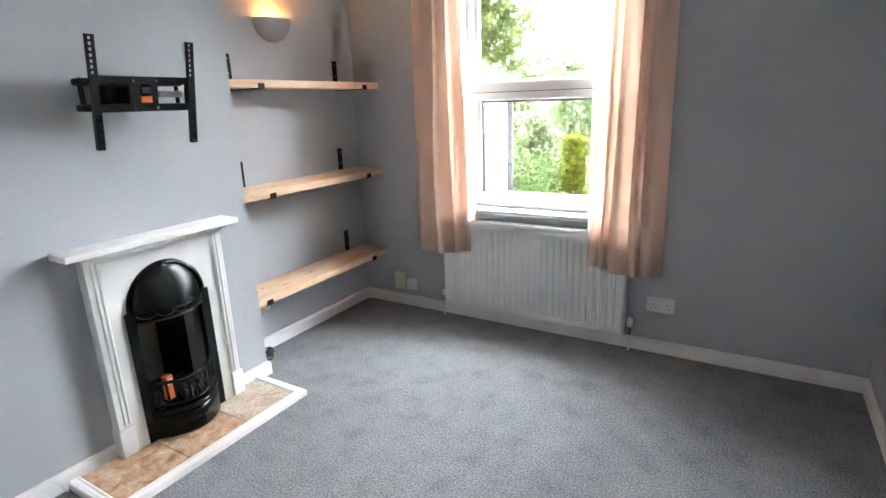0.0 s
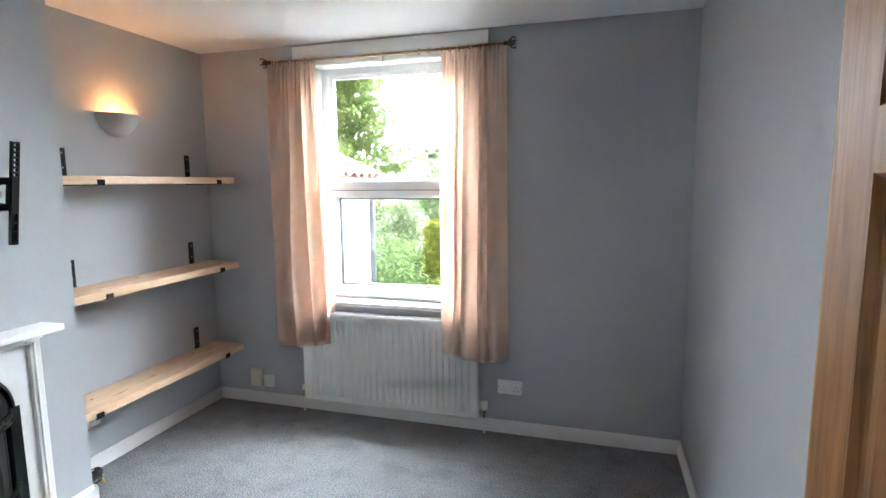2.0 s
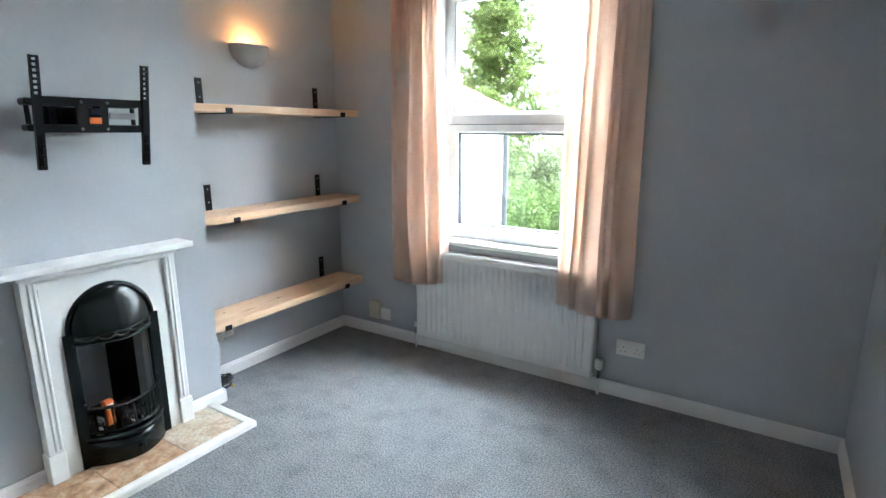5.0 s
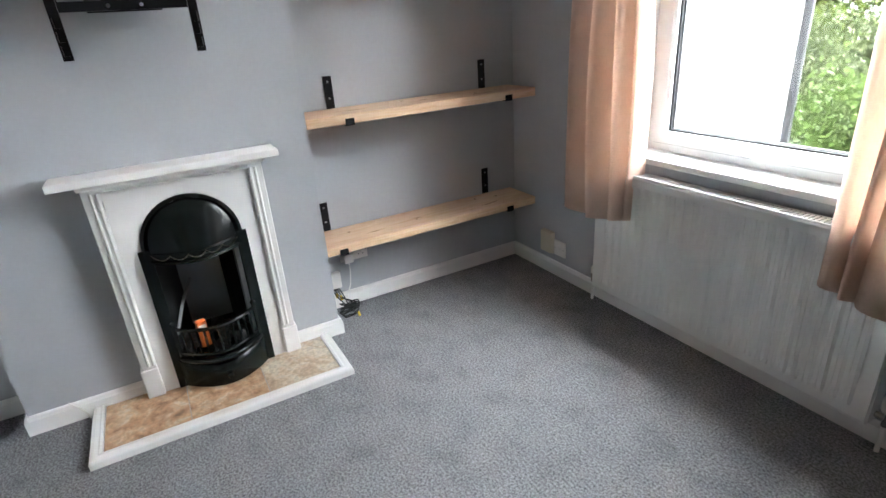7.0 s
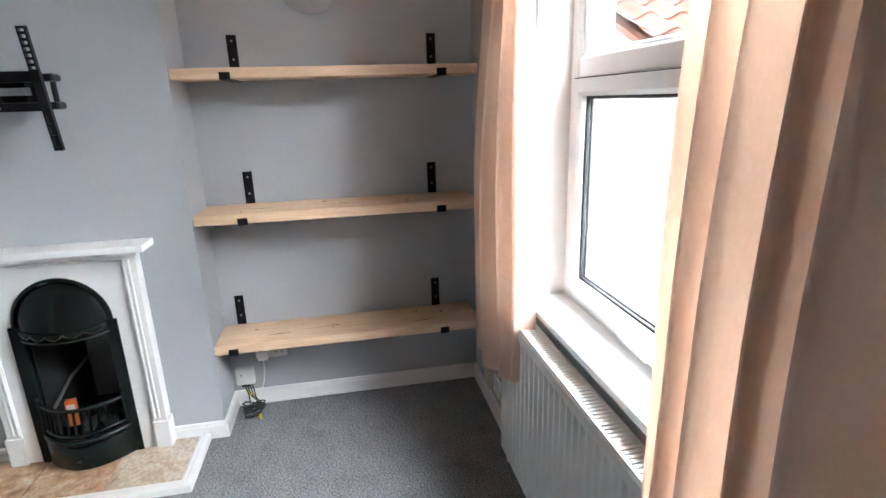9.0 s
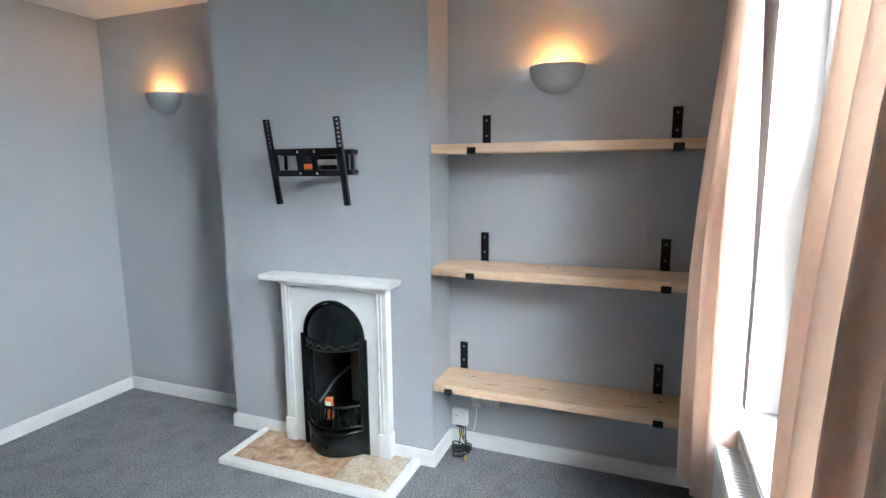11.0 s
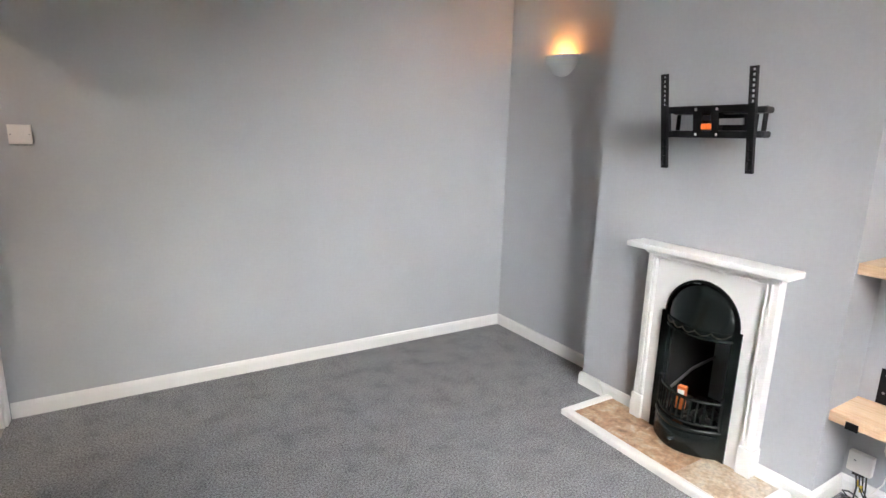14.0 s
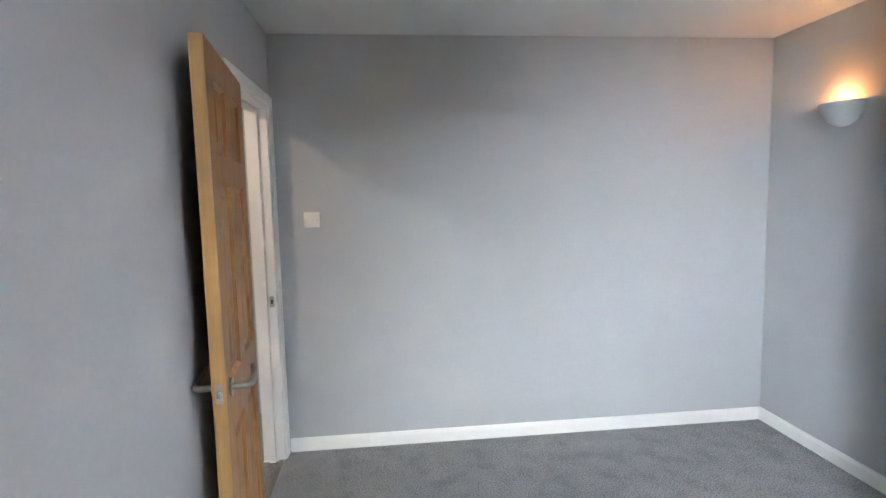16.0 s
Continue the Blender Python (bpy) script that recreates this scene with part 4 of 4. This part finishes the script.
part("knob", T([(0.159, 0, 0.052), (0.172, 0, 0.052), (0.177, 0, 0.052), (0.184, 0, 0.052)], [0.006, 0.007, 0.013, 0.008], 12), IRON, ash, smooth=50)
part("ash_tray", B(-0.26, 0.05, -0.155, 0.155, 0.10, 0.118), IRON, ins)
rng = random.Random(5)
coals = thing("fire_coals", (BX, 1.755, 0.14), "charred coals and ash lying in the grate", "coals", kind="stuff")
bm = bmesh.new()
for k in range(46):
    r = bmesh.ops.create_icosphere(bm, subdivisions=1, radius=0.014 + 0.012 * rng.random())
    for v in r["verts"]:
        v.co *= rng.uniform(0.75, 1.2)
    bmesh.ops.translate(bm, verts=r["verts"], vec=(rng.uniform(-0.15, 0.075), rng.uniform(-0.11, 0.11), 0.012 + rng.uniform(0, 0.03)))
part("coal", bm, COAL, coals)
pk = thing("firelighter_packet", (BX + 0.030, 1.762 - 0.050, 0.165), "orange cardboard packet standing in the grate", "packet", rz=12)
part("carton", B(-0.014, 0.014, -0.019, 0.019, 0.0, 0.115, bevel=0.002), ORANGE, pk)
part("label", B(0.014, 0.0146, -0.015, 0.015, 0.075, 0.10), PLASTIC, pk, "pale label panel")

# hearth: stone tiles in a white bevelled edging
HX0, HX1, HY0, HY1 = BX + 0.001, 0.604, 1.263, 2.222
he = thing("hearth", (HX0, HY0, 0.0), "low hearth of mottled stone tiles edged in white trim", "hearth")
L_, Dp, EW = HY1 - HY0, HX1 - HX0, 0.042
part("bed", B(0.0, Dp - 0.01, 0.01, L_ - 0.01, 0.0, 0.014), GROUT, he)


def edging(p, q, nrm):
    """A bevelled strip from p to q on the floor, its outer side towards nrm, mitred at the corners."""
    bm = bmesh.new()
    prof = [(0.0, 0.0), (0.0, 0.024), (-0.004, 0.031), (-0.016, 0.034), (-0.028, 0.031), (-0.034, 0.034), (-EW, 0.030), (-EW, 0.0)]
    d = Vector((q[0] - p[0], q[1] - p[1], 0)).normalized()
    ends = []
    for e, sgn, mitre in ((p, 1, p[2]), (q, -1, q[2])):
        ring_ = []
        for o, z in prof:
            b = Vector((e[0], e[1], z)) + Vector((nrm[0], nrm[1], 0)) * o + d * (-o * sgn if mitre else 0)
            ring_.append(bm.verts.new(b))
        ends.append(ring_)
    n = len(prof)
    bm.faces.new(ends[0])
    bm.faces.new(ends[1])
    for i in range(n):
        bm.faces.new((ends[0][i], ends[0][(i + 1) % n], ends[1][(i + 1) % n], ends[1][i]))
    part("edge_trim", bm, WHITE, he, "white painted edge trim")


edging((Dp, 0.0, 1), (Dp, L_, 1), (1, 0))
edging((0.0, 0.0, 0), (Dp, 0.0, 1), (0, -1))
edging((0.0, L_, 0), (Dp, L_, 1), (0, 1))
ny = 3
tw = (L_ - 2 * EW) / ny
tile = mesh_of("tile", B(0.0, Dp - EW - 0.002, -tw / 2 + 0.002, tw / 2 - 0.002, 0.0, 0.009, bevel=0.0015), STONE)
pale = mesh_of("tile", B(0.0, Dp - EW - 0.002, -tw / 2 + 0.002, tw / 2 - 0.002, 0.0, 0.009, bevel=0.0015), STONE_PALE)
for i in range(ny):
    ob = new("tile", pale if i == 2 else tile)
    ob.parent = he
    ob.location = (0.0, EW + tw * (i + 0.5), 0.0135)


# ---- sockets, switch, boxes and cables ----
def faceplate(name, loc, w, h, rz, label, category, holes="", screws=True, material=None):
    """A wall plate; its back lies on the wall and it looks to +x before the turn."""
    th = thing(name, loc, label, category, rz=rz)
    part("plate", B(0.0, 0.010, -w / 2, w / 2, -h / 2, h / 2, bevel=0.0025), material or PLASTIC, th, smooth=40)
    if holes == "double":
        for s in (-1, 1):
            # The pin holes' shade is drawn as dark patches on the plate
            for dy, dz, a, b in ((0, 0.012, 0.002, 0.004), (-0.011, -0.010, 0.0032, 0.002), (0.011, -0.010, 0.0032, 0.002)):
                part("pin_hole", B(0.0095, 0.0104, s * 0.036 + dy - a, s * 0.036 + dy + a, dz - b - 0.008, dz + b - 0.008), GASKET_AND_SHADE, th)
            part("rocker_switch", B(0.009, 0.0135, s * 0.014 - 0.006, s * 0.014 + 0.006, 0.012, 0.030, bevel=0.001), PLASTIC, th)
    if holes == "switch":
        part("rocker_switch", B(0.009, 0.0140, -0.008, 0.008, -0.011, 0.011, bevel=0.0015), PLASTIC, th)
    if screws:
        for s in (-1, 1):
            y = s * (w / 2 - 0.009)
            part("screw", T([(0.0098, y, 0), (0.0106, y, 0)], 0.0028, 8), GREYSTEEL, th)
    return th


faceplate("wall_socket", (2.088, D, 0.290), 0.147, 0.087, -90, "white double wall socket above the skirting", "socket", "double")
faceplate("light_switch", (2.845, 0.0, 1.360), 0.087, 0.087, 90, "white single light switch beside the doorway", "light switch", "switch")
faceplate("wall_socket", (0.0, 2.478, 0.285), 0.147, 0.087, 0, "white double wall socket under the lowest shelf", "socket", "double")
faceplate("telephone_socket", (0.41, D, 0.163), 0.086, 0.086, -90, "white square telephone socket low on the wall", "socket", "switch")
jb = thing("junction_box", (0.318, D, 0.120), "aged cream junction box screwed to the wall", "junction box", rz=-90)
part("box_base", B(0.0, 0.020, -0.046, 0.046, 0.0, 0.125, bevel=0.004), CREAM, jb, smooth=40)
part("box_lid", B(0.020, 0.030, -0.043, 0.043, 0.003, 0.122, bevel=0.004), CREAM, jb, smooth=40)
pl = thing("mains_plug", (0.0105, 2.440, 0.262), "white three-pin plug in the low socket", "plug")
part("plug_body", B(0.0, 0.030, -0.024, 0.024, -0.022, 0.026, bevel=0.006), PLASTIC, pl, smooth=40)
part("flex", T([(0.018, 0, -0.02), (0.020, 0, -0.07), (0.022, -0.01, -0.14), (0.03, -0.04, -0.20), (0.05, -0.07, -0.255)], 0.0028, 8), PLASTIC, pl, "thin white flex", smooth=60)
rt = thing("router_box", (0.0, 2.345, 0.118), "small white network box fixed low on the alcove wall", "network box")
part("case", B(0.0, 0.032, -0.042, 0.042, 0.0, 0.086, bevel=0.005), PLASTIC, rt, smooth=40)
part("status_light", B(0.032, 0.0326, -0.02, -0.012, 0.05, 0.056), GREYSTEEL, rt)
part("port", B(0.006, 0.026, -0.02, 0.02, -0.012, 0.0), GASKET_AND_SHADE, rt)
cb = thing("cable_bundle", (0.115, 2.385, 0.0), "tangle of black cables lying on the carpet", "cables")
for k, (m_, lab) in enumerate(((CABLE, "black cable"), (CABLE, "black cable"), (CABLE, "black cable"), (CABLE, "black cable"))):
    rng = random.Random(20 + k)
    pts = [(-0.100, -0.04 + 0.012 * k - 0.01, 0.112), (-0.07, -0.03 + 0.01 * k, 0.07)]
    for q in range(34):
        t = q / 33
        a = t * 2 * math.pi * (1.6 + 0.35 * k) + k
        r = 0.046 + 0.018 * rng.random()
        pts.append((r * math.cos(a) * 0.75, r * math.sin(a) * 0.85, 0.008 + 0.06 * (0.5 + 0.5 * math.sin(a * 0.9 + k)) * (1 - 0.5 * t) + 0.004 * k))
    part("cable", T(pts, 0.003, 6), m_, cb, lab, smooth=70)
for k, (x, y, z) in enumerate(((-0.088, -0.035, 0.080), (0.035, 0.030, 0.012), (-0.072, -0.018, 0.070))):
    part("connector", T([(x - 0.004, y, z + 0.010), (x + 0.003, y + 0.004, z - 0.014)], 0.0065, 8), CABLEY, cb, "yellow cable connector", smooth=40)
lead = thing("aerial_lead", (BX + 0.018, 1.225, 0.0), "thin white lead looped over the skirting beside the hearth", "cable")
part("lead", T([(-0.012, -0.028, 0.082), (0.000, -0.022, 0.083), (0.004, -0.008, 0.070), (0.006, 0.010, 0.045), (0.008, 0.020, 0.022), (0.014, 0.026, 0.004)], 0.0032, 8), PLASTIC, lead, smooth=60)
clip = thing("cable_clip", (0.0, 3.40, 0.335), "small white plastic cable clip on the wall", "cable clip")
part("clip_body", B(0.0, 0.02, -0.013, 0.013, -0.018, 0.018, bevel=0.004), PLASTIC, clip, smooth=40)

# ---- outside: overcast sky beyond the gardens, ground, neighbouring roofs, trees ----
solid("backdrop", B(-130, 130, 66, 66.5, -6, 240), SKYGLOW, "plain bright overcast sky beyond the gardens", "sky", kind="structure")
GZ = -2.75
# Out of view below the sill; pale only to throw light onto the ceiling
solid("ground", B(-400, 400, D + 0.25, 700, GZ - 0.3, GZ), BOUNCE_GROUND, "ground below and beyond the window, made pale to bounce light in", "ground", kind="structure")
# Unseen wall, added to block oblique sky light on the alcove side
blocker = thing("yard_wall", (3.75, D + 0.25, GZ), "unseen wall added to block side light from the alcove", "yard wall", kind="structure")
part("wall", B(0.0, 0.3, 0.0, 4.4, 0.0, 5.35), mat("dull_blocker_render", (0.30, 0.28, 0.25), 0.9, var=0.1, scale=2), blocker)
ext = thing("rear_extension", (-0.09, 5.38, GZ), "white rendered rear extension with clay pantile roof", "house")
part("wall", B(-2.6, 0.0, -1.60, 0.98, 0.0, 4.33), RENDERW, ext, "bright white rendered wall")
part("downpipe", T([(0.045, 0.945, 0.0), (0.045, 0.945, 4.28)], 0.034, 14), mat("dark_grey_pipe", (0.05, 0.055, 0.065), 0.4), ext, "dark grey downpipe", smooth=40)
slope = math.tan(radians(24))
bm = bmesh.new()
prism(bm, [(0.12, 4.30), (0.12, 4.34), (-2.6, 4.34 + 2.72 * slope), (-2.6, 4.30 + 2.72 * slope)], "y", -0.94, 1.05)
part("roof", bm, PANTILE, ext)


def pantile_mesh():
    """One S-shaped clay tile, 0.2 m wide and 0.33 m long, lying down its slope to +x."""
    bm = bmesh.new()
    rows_ = []
    for x in (0.0, 0.34):
        rows_.append([bm.verts.new((x, -0.105 + 0.21 * k / 8, 0.020 + 0.022 * math.cos(2 * math.pi * k / 8) + (0.016 if x > 0.1 else 0.0))) for k in range(9)])
    low = [bm.verts.new((0.34, v.co.y, v.co.z - 0.014)) for v in rows_[1]]
    for k in range(8):
        bm.faces.new((rows_[0][k], rows_[0][k + 1], rows_[1][k + 1], rows_[1][k]))
        bm.faces.new((rows_[1][k], rows_[1][k + 1], low[k + 1], low[k]))
    return mesh_of("pantile", bm, PANTILE)


pm = pantile_mesh()
for r in range(7):
    for c in range(10):
        ob = new("pantile", pm)
        ob.parent = ext
        xx = 0.14 - r * 0.28 * math.cos(math.atan(slope))
        ob.matrix_basis = pose(xx - 0.34 * math.cos(math.atan(slope)), -0.84 + 0.2 * c, 4.345 + (0.12 - xx + 0.34 * math.cos(math.atan(slope))) * slope, 0, math.degrees(math.atan(slope)), 0)


def leaves(name, parent, material, pts, sizes, seed, droop=0.0, long=1.6):
    """Many small pointed leaf blades in one mesh."""
    rng = np.random.default_rng(seed)
    n = len(pts)
    d = rng.normal(size=(n, 3))
    d[:, 2] -= droop
    d /= np.linalg.norm(d, axis=1)[:, None]
    e = np.cross(d, rng.normal(size=(n, 3)))
    e /= np.linalg.norm(e, axis=1)[:, None]
    s = sizes[:, None]
    v = np.stack([pts - d * s * long * 0.5, pts + e * s * 0.5, pts + d * s * long * 0.5, pts - e * s * 0.5], 1).reshape(-1, 3)
    f = np.arange(4 * n).reshape(-1, 4)
    me = bpy.data.meshes.new(name)
    me.from_pydata(v.tolist(), [], f.tolist())
    me.materials.append(material)
    ob = new(name, me)
    ob.parent = parent
    return ob


def conifer(loc, h, rad, seed, label, material=None, limbs=130, taper=2.2, loss=0.80):
    """A spreading conifer: a tapered trunk, whorls of limbs that reach out and turn up at the tips, dense sprays along each."""
    rng = random.Random(seed)
    nrg = np.random.default_rng(seed)
    tr = thing("conifer_tree", loc, label, "tree")
    part("trunk", T([(0, 0, 0), (0.05, 0, h * 0.3), (0.0, 0.06, h * 0.65), (0.02, 0.02, h)], [0.24, 0.18, 0.10, 0.02], 10), BARK, tr, smooth=60)
    bm, cloud, size = bmesh.new(), [], []
    for k in range(limbs):
        t = (k + rng.random()) / limbs
        z = h * (0.10 + 0.90 * t)
        reach = rad * (1.0 - loss * t ** taper) * rng.uniform(0.65, 1.12)
        a = k * 2.4 + rng.uniform(-0.4, 0.4)
        tip = Vector((reach * math.cos(a), reach * math.sin(a), z + reach * rng.uniform(0.05, 0.5)))
        mid = Vector((0.5 * reach * math.cos(a), 0.5 * reach * math.sin(a), z + reach * rng.uniform(-0.08, 0.10)))
        root = Vector((0, 0, z - 0.1))
        tube(bm, [root, mid, tip], [0.035, 0.022, 0.006], 5)
        for q in range(10):
            s_ = 0.22 + 0.78 * (q + rng.random()) / 10
            c = root.lerp(mid, s_ * 2) if s_ < 0.5 else mid.lerp(tip, s_ * 2 - 1)
            m_ = 60
            p = nrg.normal(size=(m_, 3)) * np.array([0.20, 0.20, 0.10]) * (1.15 - 0.45 * s_) * min(1.0, rad / 1.6) + np.array(c)
            cloud.append(p)
            size.append(nrg.uniform(0.03, 0.065, m_))
    part("limbs", bm, BARK, tr)
    leaves("crown", tr, material or CONIFER, np.concatenate(cloud), np.concatenate(size), seed, droop=-0.25, long=2.0)
    return tr


def bush(loc, rx, ry, rz_, seed, material, label, n=5200, size=(0.035, 0.075), category="shrub", name="garden_shrub", trunk=0.0):
    rng = np.random.default_rng(seed)
    tr = thing(name, loc, label, category)
    bm = bmesh.new()
    lobes = []
    r2 = random.Random(seed)
    for k in range(16):
        d = Vector((r2.gauss(0, 1), r2.gauss(0, 1), abs(r2.gauss(0, 0.9)))).normalized()
        lobes.append((np.array((d.x * rx * 0.68, d.y * ry * 0.68, trunk + rz_ * (0.30 + 0.55 * d.z))), r2.uniform(0.24, 0.46)))
    for c, r in lobes[:9]:
        tube(bm, [(0, 0, 0), (c[0] * 0.35, c[1] * 0.35, c[2] * 0.45), tuple(c)], [0.05 + trunk * 0.04, 0.03 + trunk * 0.015, 0.008], 6)
    part("stems", bm, BARK, tr)
    cloud, sz = [], []
    for c, r in lobes:
        m_ = n // 16
        d = rng.normal(size=(m_, 3))
        d /= np.linalg.norm(d, axis=1)[:, None]
        rr = r * (0.55 + 0.5 * rng.random(m_)) ** 0.6
        cloud.append(c + d * rr[:, None] * np.array([rx, ry, rz_ * 0.75]) * (1 + 0.25 * rng.normal(size=(m_, 1))))
        sz.append(rng.uniform(*size, m_))
    p = np.concatenate(cloud)
    p[:, 2] = np.maximum(p[:, 2], 0.05)
    leaves("foliage", tr, material, p, np.concatenate(sz), seed + 1)
    return tr


conifer((-4.15, 14.2, GZ), 8.6, 2.0, 4, "tall spreading green conifer in the garden")
bush((-2.3, 12.2, GZ), 1.5, 1.3, 3.9, 11, PALE, "tall pale variegated shrub in the garden", 18000)
bush((-0.9, 11.4, GZ), 1.2, 1.2, 3.2, 12, SHRUB, "dense green garden shrub", 18000)
bush((-1.3, 9.0, GZ), 1.1, 1.0, 2.9, 13, SHRUB, "rounded green garden shrub", 16000)
bush((-0.2, 8.6, GZ), 1.2, 1.0, 2.6, 14, SHRUB, "low green garden shrub", 16000)
conifer((-0.50, 10.4, GZ), 3.45, 0.62, 15, "bright golden pointed conifer shrub", LIME, 90, 0.8, 0.97)
bush((-2.1, 16.5, GZ), 1.9, 1.5, 4.7, 20, SHRUB, "tall green shrub in front of the far house", 14000)
bush((0.5, 12.6, GZ), 1.5, 1.3, 3.8, 16, SHRUB, "tall green garden shrub", 16000)
bush((2.2, 12.0, GZ), 1.6, 1.3, 3.4, 17, SHRUB, "broad green garden shrub", 14000)
bush((-3.4, 11.0, GZ), 1.3, 1.2, 2.9, 18, SHRUB, "green shrub below the conifer", 12000)
bush((3.8, 11.0, GZ), 1.6, 1.3, 3.2, 19, PALE, "pale green garden shrub", 12000)

nb = thing("slate_roofed_house", (-8.0, 42.0, GZ), "distant house with grey slate roof and chimney", "house")
part("wall", B(-6.0, 6.0, 0.0, 7.0, 0.0, 4.3), RENDERW, nb)
bm = bmesh.new()
prism(bm, [(-0.4, 4.2), (3.5, 6.34), (7.4, 4.2), (7.4, 4.05), (-0.4, 4.05)], "x", -6.3, 6.3)
roof = part("roof", bm, SLATE, nb)
part("chimney", B(-4.75, -4.1, 3.2, 3.8, 6.0, 6.85, bevel=0.03), BRICKM, roof, "brick chimney stack")
for x in (-3.5, 0.0, 3.5):
    part("window", B(x - 0.6, x + 0.6, -0.03, 0.05, 2.2, 3.4), GASKET_AND_SHADE, nb)
bush((-14.2, 54.0, GZ), 2.4, 2.3, 4.3, 31, FARLEAF, "rounded tree beyond the far roof", 5000, (0.25, 0.5), "tree", "broadleaf_tree", 3.0)
bush((-5.0, 56.0, GZ), 3.0, 3.0, 5.2, 32, FARLEAF, "small tree beyond the far roof", 4000, (0.25, 0.5), "tree", "broadleaf_tree", 2.5)
